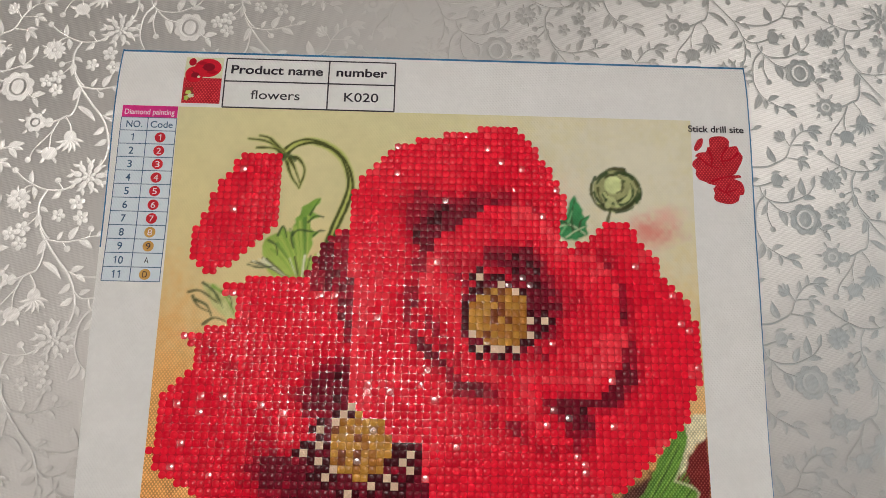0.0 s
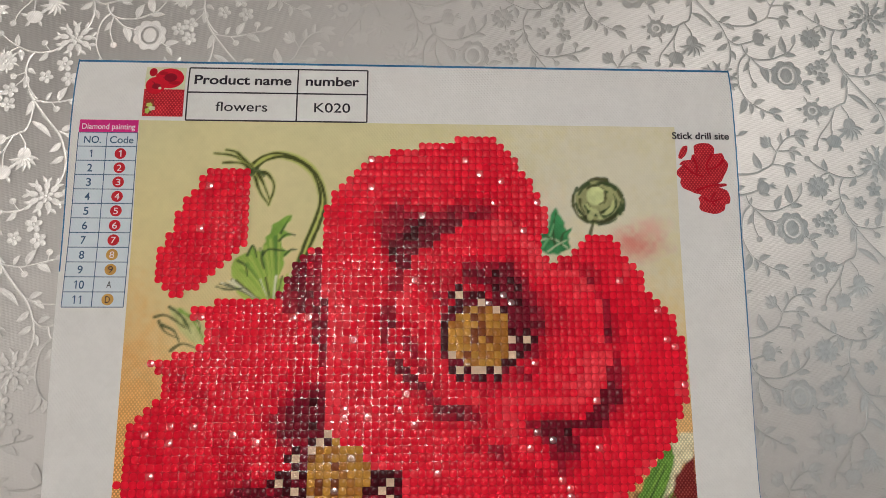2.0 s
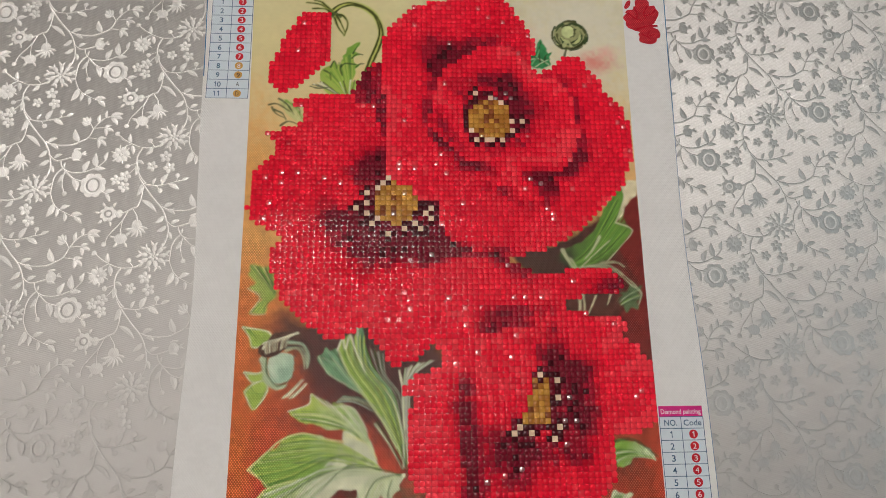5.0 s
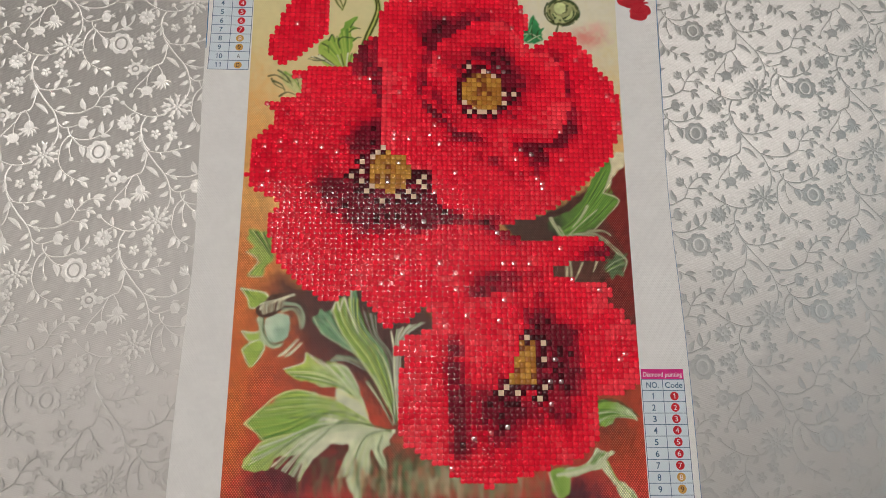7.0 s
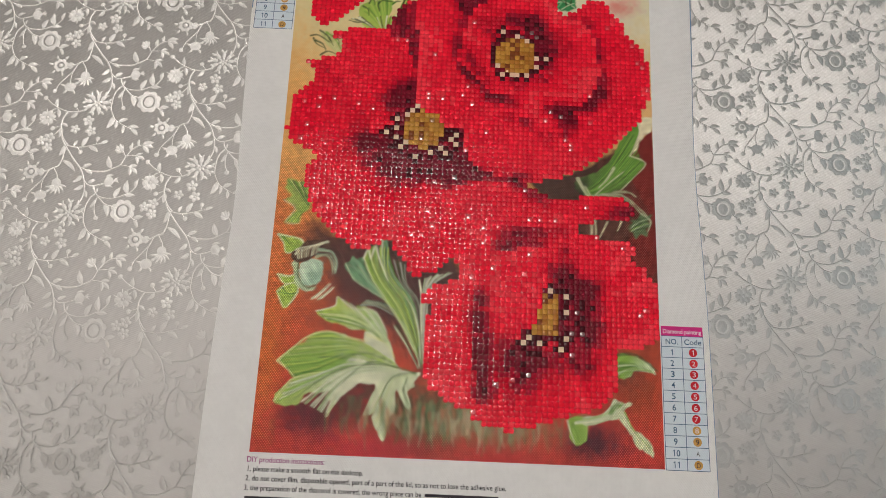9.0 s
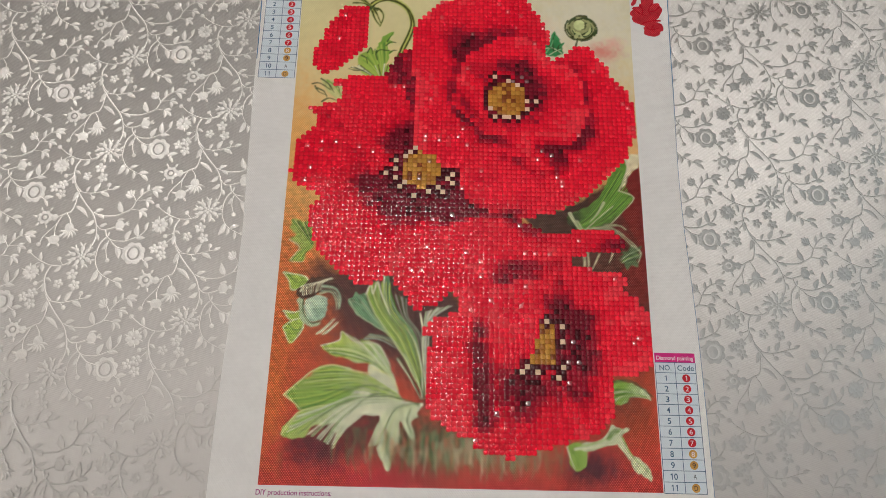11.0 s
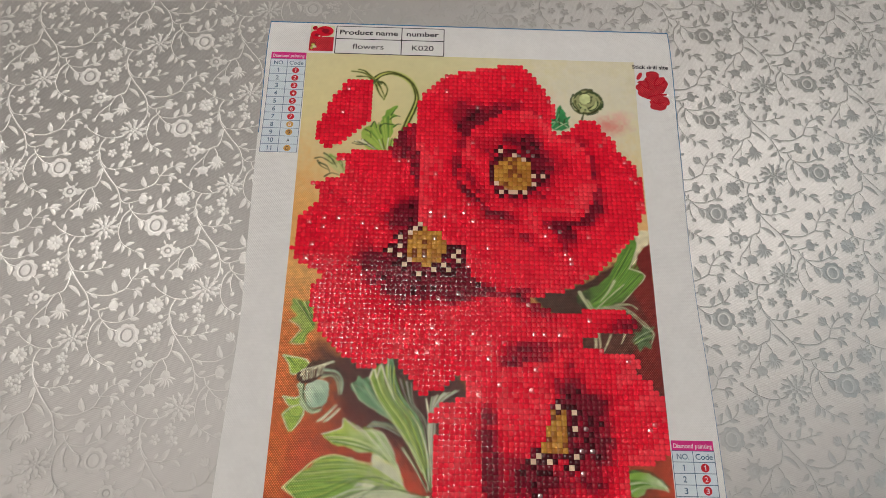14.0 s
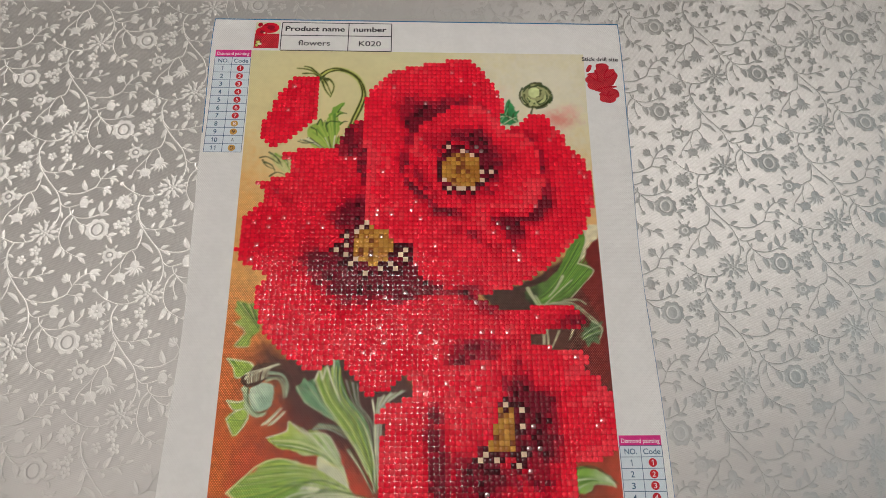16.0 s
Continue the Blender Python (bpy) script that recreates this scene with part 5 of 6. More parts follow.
def thumbnail():
    bm = bmesh.new()
    rect(bm, -101, 151, -86, 171.4, 0.06)
    t = part("thumbnail_print", bm, CREAM, painting, "small printed copy of the poppy picture")
    red = [GLUE["bright_red"], GLUE["deep_red"], GLUE["wine_red"]]
    for x, y, rx, ry, k in ((-92, 166.7, 5.4, 4.3, 0), (-97, 163.6, 3.7, 3.6, 0), (-98.3, 169.2, 1.5, 1.8, 1), (-91.6, 167, 2.4, 1.8, 2), (-96.6, 163.2, 1.6, 1.2, 2), (-90, 164.8, 2.2, 0.8, 1), (-94.5, 168.8, 1.8, 0.8, 1)):
        shape("poppy", oval(x, y, rx, ry, 14), red[k], 0.07 + 0.02 * k, parent=t, soft=2)
    bm = bmesh.new()
    rect(bm, -101, 151, -86, 162, 0.065)
    part("lower_half", bm, SAMPLE_RED, t)
    for x, y, rx, ry, mat, z in ((-98.4, 155.2, 2.3, 3.2, DARK_RED, 0.1), (-98.6, 155.6, 1.3, 1.0, LIGHT_GREEN, 0.12), (-97.6, 154.2, 1.5, 1.0, CREAM, 0.125), (-99.2, 153.2, 1.0, 1.3, LIGHT_GREEN, 0.13)):
        shape("leaf_mark", [(x + (px - x) * rx, y + (py - y) * ry) for px, py in scallop(x, y, 1, 5, 0.35, 20, x)], mat, z, parent=t, soft=1)
    for x, y, turn in ((-92, 167, 0.3), (-91.4, 166.2, 1.4), (-93.2, 166, 2.4), (-96.8, 163.2, 0.6), (-97.8, 164, 1.9)):
        line("petal_edge", [(x - 1.6 * math.cos(turn), y - 1.2 * math.sin(turn)), (x + 0.4, y + 0.5), (x + 1.6 * math.cos(turn), y + 1.2 * math.sin(turn))], 0.5, 0.3, red[2], 0.14, t)
    shape("flower_heart", oval(-95.2, 162.4, 0.6, 0.6, 8), CREAM, 0.14, parent=t, soft=1)


thumbnail()


def legend(x, top, w, h):
    """Colour key: a magenta heading over two ruled columns."""
    bm = bmesh.new()
    rect(bm, x, top - 5 - 12 * h, x + w, top - 5, 0.05)
    key = part("colour_key", bm, ICE, painting, "pale blue colour key with numbered rows and coloured discs")
    bm = bmesh.new()
    rect(bm, x, top - 5, x + w, top, 0.055)
    head = part("heading", bm, PINK, key, "magenta heading bar")
    bm = bmesh.new()
    rules(bm, [(x, top - 5 - k * h, x + w, top - 5 - k * h) for k in range(13)], 0.3, 0.08)
    rules(bm, [(x + d, top - 5 - 12 * h, x + d, top - 5) for d in (0, 10.4, w)], 0.3, 0.084)
    part("ruling", bm, GREYBLUE, key)
    words("lettering", "Diamond painting", x + 1, top - 3.7, 2.2, 19.4, WHITE_INK, key)
    words("lettering", "NO.", x + 2.2, top - 5 - h + 1.3, 2.7, 6.2, GREYBLUE, key, bold=0.01)
    words("lettering", "Code", x + 11.6, top - 5 - h + 1.3, 2.7, 8.6, GREYBLUE, key, bold=0.01)
    for k in range(11):
        y = top - 5 - (k + 2) * h
        n = str(k + 1)
        for i, digit in enumerate(n):
            left = x + 5.2 - 1.05 * len(n) + 2.1 * i
            if digit == "1":
                figure_one(left + 1.25, y + 1.2, 2.9, GREYBLUE, key)
            else:
                words("numeral", digit, left + 0.1, y + 1.2, 2.9, 1.8, GREYBLUE, key, bold=0.012)
        cx, cy = x + 15.8, y + h / 2
        bm = bmesh.new()
        patch(bm, oval(cx, cy, 2.1, 2.1, 20), Z0 + 0.09, 1)
        part("disc", bm, DISC_RED if k < 7 else DISC_GOLD if k != 9 else ICE, key)
        mark = n if k < 9 else "AD"[k - 9]
        if mark == "1":
            figure_one(cx + 0.2, cy - 1.2, 2.4, WHITE_INK, key, 0.14)
        else:
            words("numeral", mark, cx - 0.85, cy - 1.2, 2.4, 1.7, WHITE_INK if k < 8 else INK, key, z=0.14, bold=0.0)


legend(-123.4, 149.4, 21.5, 5.43)
legend(100.6, -80.3, 21.2, 5.41)


def sticking_sample():
    words("caption", "Stick drill site", 100.6, 144.6, 2.7, 22.4, INK, painting, z=0.2, bold=0.02)
    red = (SAMPLE_RED, GLUE["deep_red"])
    bm = bmesh.new()
    patch(bm, [(108.8, 141.7), (111.1, 142.9), (114.9, 142.9), (116.9, 141.0), (116.7, 138.7), (119.7, 139.1), (120.6, 136.8), (121.9, 134.9), (121.4, 132.6), (120.0, 130.0), (118.7, 127.7), (117.5, 126.9), (120.1, 127.0), (120.7, 126.0), (117.8, 125.4), (120.6, 124.3), (121.8, 121.3), (121.2, 119.1), (119.7, 118.7), (119.1, 116.5), (116.1, 115.0), (113.2, 115.3), (110.4, 116.1), (109.4, 117.5), (109.9, 119.4), (109.3, 121.2), (110.5, 122.4), (107.7, 123.1), (106.6, 123.8), (103.8, 124.9), (102.6, 127.2), (103.0, 128.7), (101.6, 130.2), (101.8, 132.1), (103.8, 134.0), (102.7, 134.3), (104.3, 135.9), (107.3, 136.3), (107.8, 138.2), (108.9, 138.6)], Z0 + 0.06, 2)
    t = part("sample_print", bm, red[0], painting, "small red silhouette of the poppies")
    shape("bud", [(104.2, 141.2), (105.3, 141.9), (106.4, 141.6), (105.8, 138.7), (103.8, 136.6), (102.5, 137.2), (103.1, 139.3)], red[0], 0.06, parent=t, soft=2)
    for pts in ([(108.1, 137.8), (109.6, 133.3), (108.6, 130.2)], [(104.5, 134.0), (107.9, 131.0), (112.2, 129.5)], [(116.0, 138.7), (113.4, 134.1), (114.5, 130.3)], [(120.2, 136.4), (117.0, 133.4), (113.2, 132.6)], [(108.9, 124.2), (113.4, 125.8), (117.9, 126.6)], [(111.5, 121.3), (114.3, 119.8), (118.9, 121.3)], [(115.7, 118.3), (114.4, 120.5), (116.1, 123.5)]):
        line("fold", pts, 0.9, 0.4, red[1], 0.09, t)


sticking_sample()


def instructions():
    bm = bmesh.new()
    rect(bm, -101, -155.6, -62, -151, 0.04)
    t = part("instruction_text", bm, WHITE, painting, "printed lines of instructions in violet and black")
    words("lettering", "DIY production instructions:", -100.6, -154.5, 2.5, 37, VIOLET, t)
    words("lettering", "1, please make a smooth flat on the desktop.", -99.8, -158.7, 2.4, 55, INK, t)
    words("lettering", "2, do not cover film, disposable opened, part of a part of the lid, so as not to lose the adhesive glue.", -100.4, -163, 2.4, 124, INK, t)
    words("lettering", "3, the preparation of the diamond is covered, the wrong place can be", -100.6, -167.3, 2.4, 84, INK, t)
    for y, x1 in ((-167.3, 20), (-171.6, 10), (-175.9, -20)):
        bm = bmesh.new()
        rect(bm, -15 if y > -170 else -100, y + 0.2, x1, y + 1.6, 0.05)
        part("text_bar", bm, INK, t)


instructions()


# ---- the beads ----
CELL = 200 / 74
ROWS_UP = 111
BUD = [(-75.5, 131.5), (-61.5, 132.5), (-59, 126), (-58.5, 106), (-62.5, 99), (-68, 94), (-74, 88), (-81.5, 84), (-85.5, 81.5), (-91.5, 88.5), (-92.5, 94.5), (-88.5, 106), (-85, 114.5), (-81, 122)]
UPPER = [(-32.5, 115.5), (-24.5, 128), (-19, 133.5), (-9, 138), (13, 143), (30.5, 144), (35.5, 140), (45.5, 128), (51.5, 115), (51, 108), (47.5, 101.5), (51, 96.5), (55.5, 97.5), (65.5, 105.5), (71.5, 107), (77, 104.5), (80, 99), (87, 90.5), (85.5, 86.5), (93.5, 79.5),
         (98, 73.5), (100.5, 61), (99.5, 45.5), (93, 31.5), (79.5, 17), (63.5, 3.5), (50.5, -3), (38.5, -6), (18.5, -5), (3, 1), (-2.5, 12.5), (-4, 24), (-17.5, 24.5), (-25.5, 31), (-31, 43.5), (-30.5, 80), (-32.5, 91.5)]
LEFT_TOP = [(-81.5, 77), (-71, 81), (-48, 82), (-40.5, 98), (-34, 101.5), (-26.5, 93.5), (-1.5, 58.5), (8, 27), (7.5, -6.5), (-40, -32.5), (-83.5, -2), (-80.5, 4), (-94, 11), (-100.5, 19), (-97.5, 22.5), (-98, 36), (-94.5, 41.5), (-86, 49), (-87.5, 55), (-92, 59.5), (-74, 65), (-74, 73)]
LEFT_LOW = [(-89.5, 9.5), (-79.5, 3.5), (-85.5, -3), (-85.5, -12.5), (-81, -26.5), (-70, -39), (-58.5, -46), (-51.5, -46.5), (-45, -44.5), (-40, -40.5), (-37, -46), (-32, -51), (-26, -61.5), (-14.5, -57), (-9.5, -52.5), (-5, -47), (9.5, -63), (24.5, -63), (40.5, -17.5), (9, 12), (-39, 21.5), (-84, 20.5)]
MIDDLE = [(0, -10.5), (15.5, -6.5), (30.5, -7), (43, -14), (56, -14), (73.5, -11.5), (82, -13), (87.5, -18), (91, -22.5), (85.5, -25.5), (68.5, -27), (59.5, -28), (57, -32), (42.5, -43.5), (12.5, -56.5), (-6.5, -51), (-9.5, -32)]
LOWER = [(-5, -49), (-1.5, -59), (-9, -63.5), (-20, -65.5), (-20.5, -73), (-16.5, -76.5), (-19.5, -85), (-18, -99), (-19, -111), (-13.5, -118), (-5, -123.5), (5, -126), (7, -131.5), (23, -135.5), (34.5, -134.5), (41, -131), (63.5, -124.5), (71.5, -120.5), (77.5, -113.5), (78.5, -94), (85, -93.5),
         (98.5, -90.5), (100.5, -61), (93, -50.5), (87.5, -46.5), (89.5, -39), (83, -36), (61.5, -34.5), (57, -31.5), (43, -27.5), (12.5, -38)]
DARK_PETAL = [(-48, 83.5), (-41.5, 97), (-34, 101), (-26.5, 93), (-24.5, 86.5), (-28.5, 79), (-29, 61.5), (-31.5, 57), (-34, 68.5), (-35.5, 76.5), (-44.5, 77.5)]
CUP = [(-7.5, 65.5), (-5.5, 80), (-1.5, 94), (3, 99.5), (12, 105.5), (23.5, 113), (37.5, 112.5), (45.5, 103.5), (50.5, 94), (58.5, 94.5), (66.5, 88.5), (71, 75.5), (72, 60.5), (67.5, 45.5), (52.5, 40.5), (30.5, 43.5), (14, 44), (4.5, 51.5)]
LIP = [(29, 48.5), (48, 48.5), (66, 48), (62.5, 40.5), (44.5, 39), (49, 25), (42.5, 21), (33, 26), (25.5, 32.5)]
HEART_LOW = [(43, -64), (46.5, -65.5), (49, -67.5), (49.5, -87.5), (42.5, -89), (34, -87.5), (37.5, -78.5)]


def near(x, y, x0, y0, x1, y1):
    """Distance from a point to a line from one end to the other."""
    d = (x1 - x0) ** 2 + (y1 - y0) ** 2
    t = min(1, max(0, ((x - x0) * (x1 - x0) + (y - y0) * (y1 - y0)) / d))
    return math.hypot(x - x0 - t * (x1 - x0), y - y0 - t * (y1 - y0))


def edge_gap(pts, x, y):
    return min(near(x, y, *a, *b) for a, b in zip(pts, pts[1:] + pts[:1]))


# folds and throats: from, to, half width, depth
FOLDS_RIM = [(-6.4, 110.2, 7.4, 106.6, 6, 0.42), (-6.3, 100.5, 8.8, 105, 4, 0.5), (9.5, 107.4, 20, 112, 7, 0.3), (-3.2, 97.4, -6.1, 86.3, 4, 0.3), (-10.2, 112.3, 16, 116, 8, 0.2), (-9.7, 76.9, -3.8, 67.9, 5, 0.42), (-3.8, 67.9, 2.9, 56.8, 5, 0.55), (2.9, 56.8, 14.8, 45.3, 4.5, 0.5), (7.6, 42.2, 26.9, 38.4, 3, 0.28), (20.7, 30.6, 31.7, 28.4, 3, 0.38), (31.7, 28.4, 43.2, 20.9, 3, 0.42), (64.2, 96.4, 70, 72.4, 3.5, 0.2), (70.7, 72.4, 71.8, 51.8, 3, 0.2)]
FOLDS_CUP = [(6.1, 93, 35.4, 93.9, 5, 0.38), (8.8, 87.6, 16.3, 78.5, 5, 0.5), (22.4, 91.1, 34.3, 89.9, 5, 0.42), (36.7, 86.9, 40.7, 68.5, 6, 0.5), (42.6, 79.3, 54.2, 72.7, 7, 0.36), (38.9, 65.8, 47.2, 60.4, 5, 0.34), (18.8, 54.3, 42, 54.2, 3.5, 0.4), (24.8, 50.8, 28, 47.2, 3.5, 0.42), (44.2, 37.4, 64.6, 38.7, 3.5, 0.55), (48.1, 34.6, 54.4, 29.4, 5, 0.55), (52.8, 29.4, 53.6, 22.3, 4, 0.38), (64.6, 39.5, 72.9, 47.7, 4, 0.4), (74.3, 49.2, 76.1, 59.3, 3, 0.22)]
FOLDS_LEFT = [(-28.7, 41.5, -40, 37.6, 7, 0.5), (-40, 37.6, -43.6, 45.8, 7, 0.3), (-26.3, 36.9, -34.4, 46.1, 5, 0.4), (-58.4, 18.1, -42.1, 10.9, 6, 0.4), (-63.6, 29.3, -58.8, 24.5, 4, 0.2), (-52.9, 5.4, -32.1, -1.2, 8, 0.5), (-38.6, 3.4, -16.4, 2, 7, 0.55), (-16.4, 2, 6.5, 6, 8, 0.5), (-15.2, 21.4, 6.4, 19.9, 6, 0.5), (-41.3, -6.2, 2.7, -4.3, 6, 0.28), (-5.4, 11.9, 7.4, 12.3, 7, 0.45), (-84.3, 56.5, -71.5, 47.6, 4, 0.16), (-29.2, 56.2, -27.7, 41.5, 4, 0.2), (-37.9, -12.8, -36, -45.3, 3, 0.12), (-67.5, 10.2, -58.2, 13.9, 6, 0.22)]
FOLDS_LOW = [(8, -67.5, 8.1, -89.9, 5, 0.5), (4.8, -78.8, 9.2, -89.9, 4, 0.4), (9.5, -89.9, 9.6, -117.1, 4, 0.55), (15.1, -101.4, 32.5, -103.9, 8, 0.33), (29.6, -101.1, 32.3, -112.4, 6, 0.38), (25.3, -94.8, 37, -97.5, 5, 0.5), (36.9, -100.9, 61.6, -102.7, 5, 0.36), (46.2, -52.7, 48.3, -62, 4, 0.5), (50.5, -42.5, 54.7, -52.5, 4, 0.34), (54.5, -58.8, 64.8, -64.7, 6, 0.5), (58.8, -64.8, 65.3, -85.7, 8, 0.48), (55, -86, 61.7, -100.4, 7, 0.4), (15, -115.6, 25, -119.6, 6, 0.2), (-5.9, -63.3, 4.7, -72.1, 5, 0.15)]
FOLDS_MIDDLE = [(25.1, -37.4, 38.3, -38.4, 5, 0.5), (18.3, -45.5, 22.9, -47.6, 5, 0.45), (20.2, -41.4, 33.7, -40.4, 6, 0.35), (18.4, -34.4, 36.9, -32.6, 4, 0.25), (40, -33.2, 57.9, -33.4, 2.5, 0.35), (73, -21.9, 88.9, -22.2, 4.5, 0.5), (79.5, -17.8, 87.2, -20.2, 4, 0.38), (51.4, -15.2, 57.6, -15.7, 4, 0.22)]
FOLDS_ALL = [(6.5, -0.9, 27.4, -4.4, 4, 0.5), (29.5, -7.7, 43, -11.4, 4.5, 0.5), (32.6, -14.3, 41, -16.1, 4, 0.45), (43.1, -9.4, 57.5, -9.7, 3, 0.5), (-12.9, -10.5, 7.5, -2.2, 3, 0.25)]
STEPS = ((0.06, "black_red"), (0.2, "maroon"), (0.34, "wine_red"), (0.48, "deep_red"), (0.65, "red"), (0.88, "bright_red"), (9, "light_red"))


def sunk(x, y, folds):
    v = 0.0
    for x0, y0, x1, y1, w, depth in folds:
        t = max(0.0, 1 - near(x, y, x0, y0, x1, y1) / (w * 2.05))
        v = 1 - (1 - v) * (1 - 1.05 * depth * t * t * (3 - 2 * t))
    return 0.84 * min(v, 0.66)


def streak(x, y, cx, cy, seed):
    a = math.atan2(y - cy, x - cx)
    return noise.noise((math.cos(a) * 7 + seed, math.sin(a) * 7, math.hypot(x - cx, y - cy) / 45))


def cell_of(x, y):
    return math.floor((x + 100) / CELL), math.floor((y + 150) / CELL)


# pale stamen tips, in cells from the middle of each flower's heart
HEARTS = {
    "upper": (25, 69, 4.1, 4.3, ((-2.3, 5.5), (0.6, 4.6), (2.6, 3.5), (4.5, -0.6), (6.5, -0.6), (4.6, -2.6), (-3.4, -2.6), (-2.3, -4.6), (-0.4, -4.6), (0.6, -4.6), (2.6, -4.6))),
    "left": (-25, 21.5, 4.2, 4.1, ((-1.3, 5.2), (-2.3, 4.4), (-3.4, 2.8), (-5.3, 1.9), (-5.4, 0.1), (-7.4, -0.8), (-5.4, -1.7), (-3.6, -2.6), (-4.7, -3.7), (5.3, 0.7), (7.1, 0.7), (6.3, -1.2), (5.4, -2.1), (7.1, -3), (4.2, -3.8), (2.2, -4.8), (5.2, -4.9), (-0.8, -5.8))),
    "lower": (44.8, -78, 0, 0, ((0, 4.7), (3, 1.3), (3.2, -4), (2.2, -6), (-3.8, -3.7), (-5.2, -4.7), (-1.9, -4.7), (3.2, 3.6))),
}
TIPS = {k: {cell_of(cx + dx * CELL, cy + dy * CELL) for dx, dy in tips} for k, (cx, cy, _, _, tips) in HEARTS.items()}


def heart(x, y, which):
    """The stamens: gold middle, pale tips and the dark beads beside them. None elsewhere."""
    cx, cy, rx, ry, _ = HEARTS[which]
    c, r = cell_of(x, y)
    if (c, r) in TIPS[which]:
        return "pale"
    k = random.random()
    if rx:
        d = math.hypot((x - cx) / (rx * CELL), (y - cy) / (ry * CELL))
        if d < 1:
            return "brown" if k < (0.3 if d < 0.5 else 0.1) else "amber" if k < 0.4 + 0.2 * (x > cx) else "gold"
        if d < 1.3:
            return "black_red" if k < 0.6 else "maroon"
    if any((c + i, r + j) in TIPS[which] for i, j in ((1, 0), (-1, 0), (0, 1), (0, -1))):
        return "black_red" if k < 0.7 else "maroon"
    return None


def glow(x, y, cx, cy, r):
    """1 in a throat's middle, fading over r."""
    return math.exp(-((x - cx) ** 2 + (y - cy) ** 2) / (r * r))


def bead_tint(x, y):
    """The colour of the cell at x, y millimetres, or None where no bead lies."""
    wob = 0.15 * (random.random() - 0.5)
    hx, hy, rx, ry, _ = HEARTS["left"]
    if math.hypot((x - hx) / (rx * CELL), (y - hy) / (ry * CELL)) < 1:
        return heart(x, y, "left")
    if inside(BUD, x, y):
        v = 0.68 + 0.2 * noise.noise((x / 6, y / 16, 1)) + wob
    elif inside(LOWER, x, y) and not (inside(MIDDLE, x, y) and y > -46 + 0.16 * (x - 10)):
        h = heart(x, y, "lower")
        if h:
            return h
        if inside(HEART_LOW, x, y):
            r = random.random()
            return "brown" if r < 0.1 else "amber" if r < 0.45 else "gold"
        if edge_gap(HEART_LOW, x, y) < 3.2 and (x > 44 or y < -84):
            return "black_red" if random.random() < 0.6 else "maroon"
        v = 0.72 + 0.2 * streak(x, y, 44, -77, 5) + 0.12 * (x < 6) + wob - sunk(x, y, FOLDS_LOW)
        v += 0.1 * (x > 74) + 0.1 * max(0, 1 - edge_gap(LOWER, x, y) / 9) - 0.16 * glow(x, y, 60, -80, 20) - 0.12 * glow(x, y, 24, -104, 18)
        v += 0.16 * (x < 43 and y > -78 and x > 14)
    elif inside(MIDDLE, x, y):
        v = 0.78 + 0.22 * noise.noise((x / 14, y / 6, 3)) + wob - sunk(x, y, FOLDS_MIDDLE)
    elif inside(UPPER, x, y):
        h = heart(x, y, "upper")
        if h:
            return h
        if inside(LIP, x, y):
            v = 0.9 + 0.2 * streak(x, y, 30, 60, 8) + wob
        elif inside(CUP, x, y):
            v = 0.86 + 0.2 * streak(x, y, 24, 65, 2) - 0.3 * glow(x, y, 34, 76, 20) + wob + 0.22 * max(0, 1 - edge_gap(CUP, x, y) / 6)
        else:
            v = 0.72 + 0.2 * streak(x, y, 24, 60, 1) + wob + 0.12 * max(0, 1 - edge_gap(UPPER, x, y) / 8) + 0.1 * (x < -8 and y < 85) - 0.25 * max(0, 1 - edge_gap(CUP, x, y) / 10)
        v -= sunk(x, y, FOLDS_RIM + FOLDS_CUP)
    elif inside(DARK_PETAL, x, y):
        v = 0.2 + 0.25 * noise.noise((x / 8, y / 8, 4)) + wob
    elif inside(LEFT_TOP, x, y) or inside(LEFT_LOW, x, y):
        h = heart(x, y, "left")
        if h:
            return h
        v = 0.7 + 0.2 * streak(x, y, -26, 19, 9) + wob - sunk(x, y, FOLDS_LEFT) + 0.1 * max(0, 1 - edge_gap(LEFT_TOP, x, y) / 8)
        v -= 0.14 * glow(x, y, -26, 14, 26) + 0.1 * max(0, 1 - edge_gap(UPPER, x, y) / 9) - 0.1 * (y < -22)
    else:
        return None
    v = max(v - sunk(x, y, FOLDS_ALL), 0.11 + wob)
    return next(n for top, n in STEPS if v < top)


def bead_mesh(bm, mat, n=12, at=None, index=0):
    """A resin bead, round with a trace of the square: base, girdle and a low crown."""
    at = at or Matrix.Identity(4)
    rings = []
    for r, z in ((1.325, 0), (1.33, 0.07), (1.26, 0.15), (0.9, 0.17), (0.6, 0.19), (0.2, 0.325)):
        square = 0.1 if r > 1 else 0.0
        angles = [2 * math.pi * (i + 0.5) / n for i in range(n)]
        rings.append([bm.verts.new(at @ Vector((r * (1 + square * math.sin(2 * a) ** 2) * math.cos(a), r * (1 + square * math.sin(2 * a) ** 2) * math.sin(a), z)) * MM) for a in angles])
    for a, b in zip(rings, rings[1:]):
        for i in range(n):
            bm.faces.new((a[i], a[(i + 1) % n], b[(i + 1) % n], b[i])).material_index = index
    bm.faces.new(rings[-1]).material_index = index
    for f in bm.faces:
        f.smooth = True


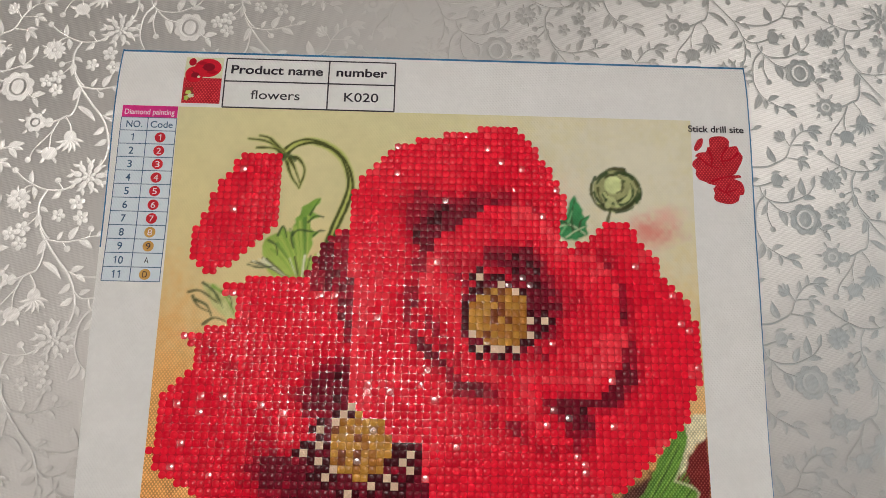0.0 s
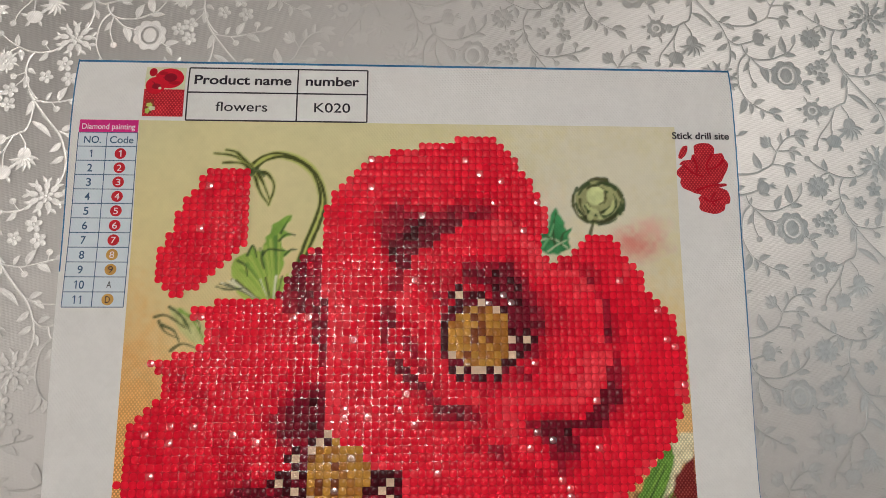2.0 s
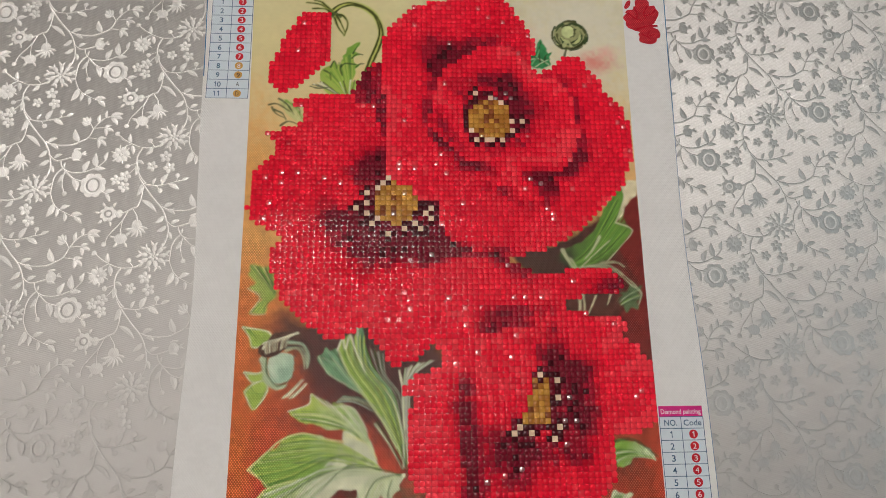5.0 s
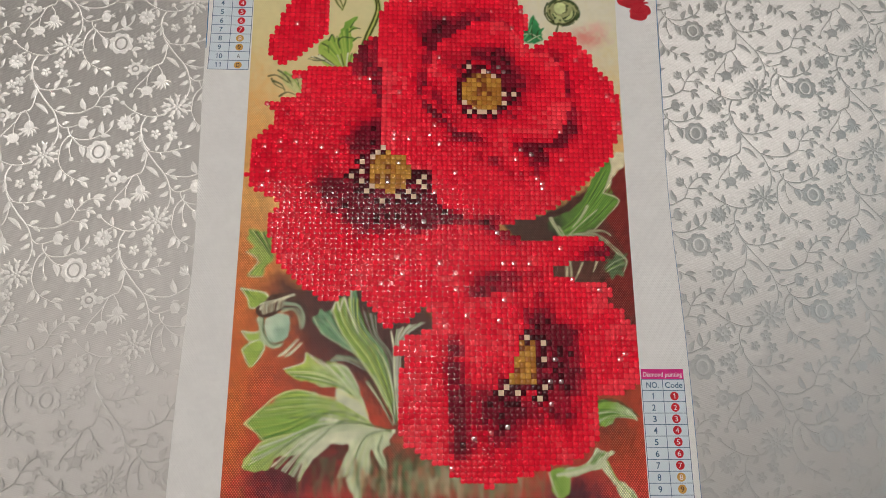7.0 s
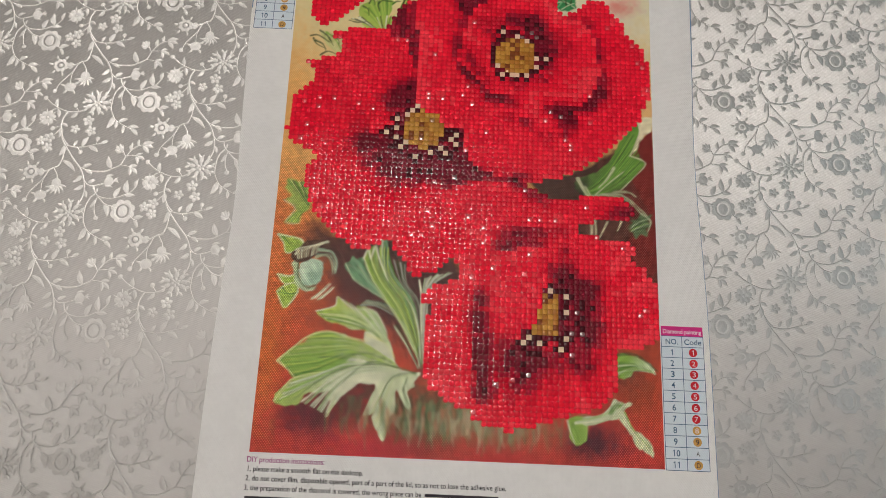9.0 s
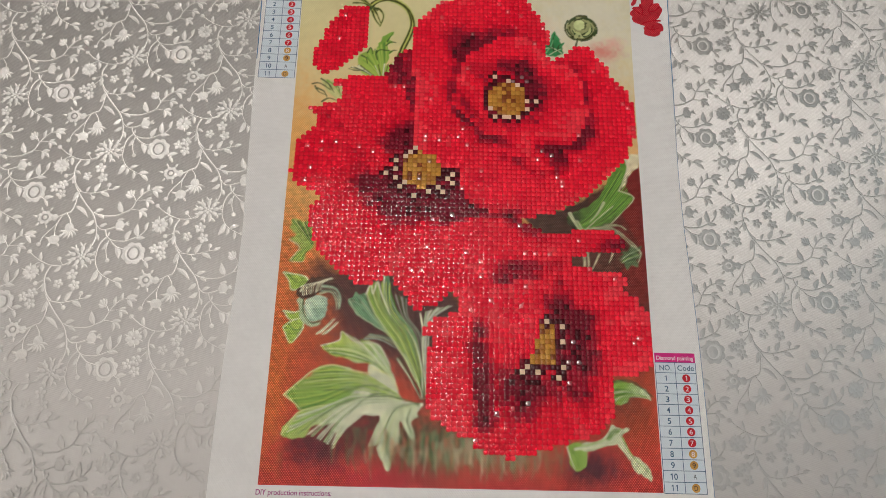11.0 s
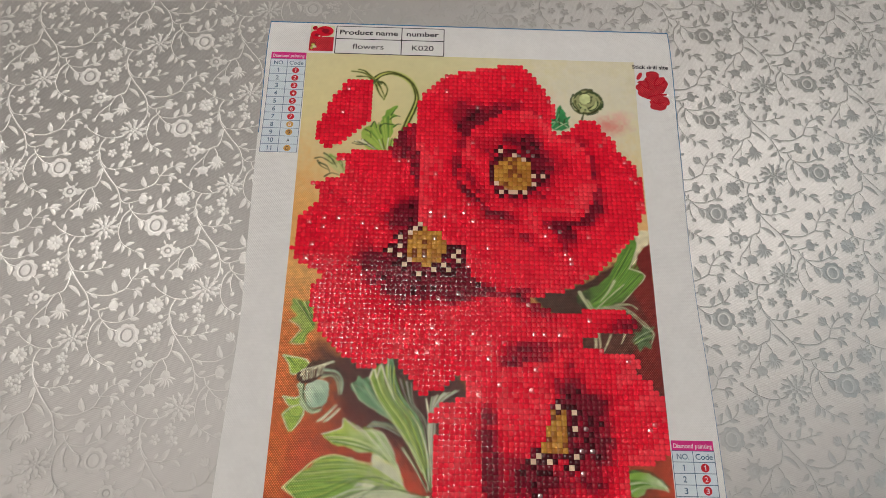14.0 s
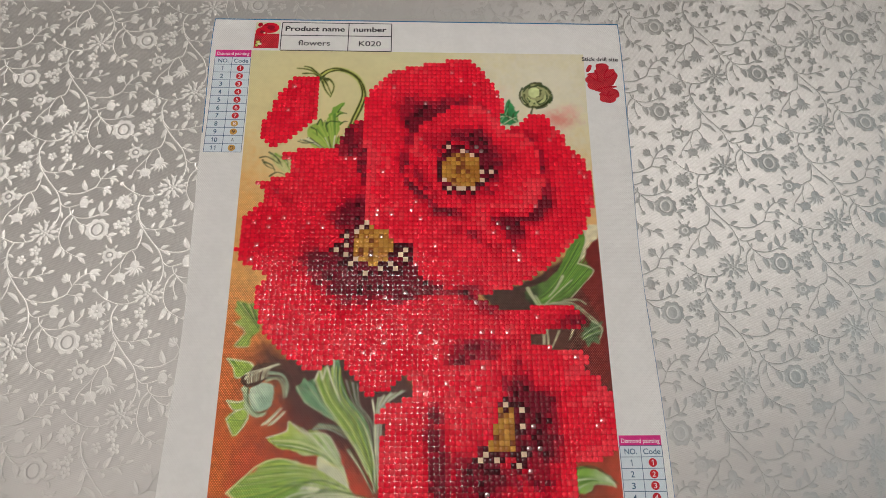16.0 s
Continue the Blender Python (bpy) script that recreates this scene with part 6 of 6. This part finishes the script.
def beads():
    cells = []
    for row in range(ROWS_UP):
        for col in range(-1, 75):
            x, y = -100 + (col + 0.5) * CELL, -150 + (row + 0.5) * CELL
            tint = bead_tint(x, y)
            if tint:
                cells.append((x, y, tint))
    names = list(TINTS)
    # the printed cells under the clear glue
    quads = [[], []]
    filled = {cell_of(x, y) for x, y, _ in cells}
    for x, y, tint in cells:
        k = len(quads[0])
        c, r = cell_of(x, y)
        west, east, south, north = (CELL / 2 if at in filled else 0.85 for at in ((c - 1, r), (c + 1, r), (c, r - 1), (c, r + 1)))
        quads[0] += [((x + dx) * MM, (y + dy) * MM, (Z0 + 0.16) * MM) for dx, dy in ((-west, -south), (east, -south), (east, north), (-west, north))]
        quads[1].append((k, k + 1, k + 2, k + 3))
    me = bpy.data.meshes.new("printed_bed")
    me.from_pydata(quads[0], [], quads[1])
    for n in names:
        me.materials.append(PALE_CELL if n == "pale" else GLUE[n])
    me.polygons.foreach_set("material_index", [names.index(t) for _, _, t in cells])
    ob = new("printed_bed", me)
    ob.parent = painting
    tagged(ob, "printed colour cells under clear glue", kind="stuff")
    # single beads round the upper flower's heart, the rest in one mesh
    shared = {}
    for n in names:
        bm = bmesh.new()
        bead_mesh(bm, BEAD[n])
        me = bpy.data.meshes.new("bead")
        bm.to_mesh(me)
        bm.free()
        me.materials.append(BEAD[n])
        shared[n] = me
    single = [c for c in cells if c[2] != "pale" and 0 < c[0] < 50 and 45 < c[1] < 86][:300]
    chosen = set(single)
    proto = shared["red"]
    base_v = [v.co.copy() / MM for v in proto.vertices]
    base_f = [tuple(p.vertices) for p in proto.polygons]
    verts, faces, mats = [], [], []
    for c in cells:
        x, y, tint = c
        if tint == "pale":
            continue
        turn = Matrix.Translation((x + random.uniform(-0.07, 0.07), y + random.uniform(-0.07, 0.07), Z0 + 0.165)) @ Euler((random.gauss(0, 0.03), random.gauss(0, 0.03), random.gauss(0, 0.06))).to_matrix().to_4x4()
        if c in chosen:
            ob = new("bead", shared[tint])
            ob.parent = painting
            ob.matrix_world = Matrix.Diagonal((MM, MM, MM, 1)) @ turn @ Matrix.Diagonal((1 / MM, 1 / MM, 1 / MM, 1))
            continue
        k = len(verts)
        verts += [tuple(turn @ v * MM) for v in base_v]
        faces += [tuple(i + k for i in f) for f in base_f]
        mats += [names.index(tint)] * len(base_f)
    me = bpy.data.meshes.new("bead_field")
    me.from_pydata(verts, [], faces)
    for n in names:
        me.materials.append(BEAD[n])
    me.polygons.foreach_set("material_index", mats)
    me.polygons.foreach_set("use_smooth", [True] * len(mats))
    ob = new("bead_field", me)
    ob.parent = painting
    tagged(ob, "rows of round faceted beads in reds, gold and maroon", kind="stuff")


beads()


# ---- the sheet is not quite flat: a low step across it where it was rolled ----
def lift(y):
    """Height of the sheet over the cloth at y, all in metres."""
    t = min(1.0, max(0.0, (y + 0.018) / 0.028))
    fall = min(1.0, max(0.0, (y - 0.02) / 0.11))
    up = min(1.0, max(0.0, (y - 0.1) / 0.05))
    over = min(1.0, max(0.0, (y - 0.158) / 0.016))
    return 0.0006 * t * t * (3 - 2 * t) * (1 - fall * fall * (3 - 2 * fall)) + 0.0014 * up * up * (3 - 2 * up) * (1 - over * over)


def settle():
    done = set()
    for ob in painting.children_recursive:
        me = ob.data
        if ob.name.split(".")[0] == "bead":
            p = ob.matrix_world.translation
            slope = (lift(p.y + 0.0005) - lift(p.y - 0.0005)) / 0.001
            ob.matrix_world = Matrix.Translation((p.x, p.y, p.z + lift(p.y))) @ Matrix.Rotation(math.atan(slope), 4, "X") @ Matrix.Translation(-p) @ ob.matrix_world
            continue
        if me.name in done:
            continue
        done.add(me.name)
        if len(me.vertices) < 2000 and me.vertices:
            ys = [v.co.y for v in me.vertices]
            if min(ys) < 0.175 and max(ys) > -0.018 and max(ys) - min(ys) > 0.003:
                bm = bmesh.new()
                bm.from_mesh(me)
                for k in range(64):
                    y = -0.018 + 0.003 * k
                    if min(ys) < y < max(ys):
                        bmesh.ops.bisect_plane(bm, geom=bm.verts[:] + bm.edges[:] + bm.faces[:], plane_co=(0, y, 0), plane_no=(0, 1, 0))
                bm.to_mesh(me)
                bm.free()
        co = np.empty(len(me.vertices) * 3)
        me.vertices.foreach_get("co", co)
        co = co.reshape(-1, 3)
        co[:, 2] += np.array([lift(y) for y in co[:, 1]])
        me.vertices.foreach_set("co", co.ravel())
        me.update()


settle()
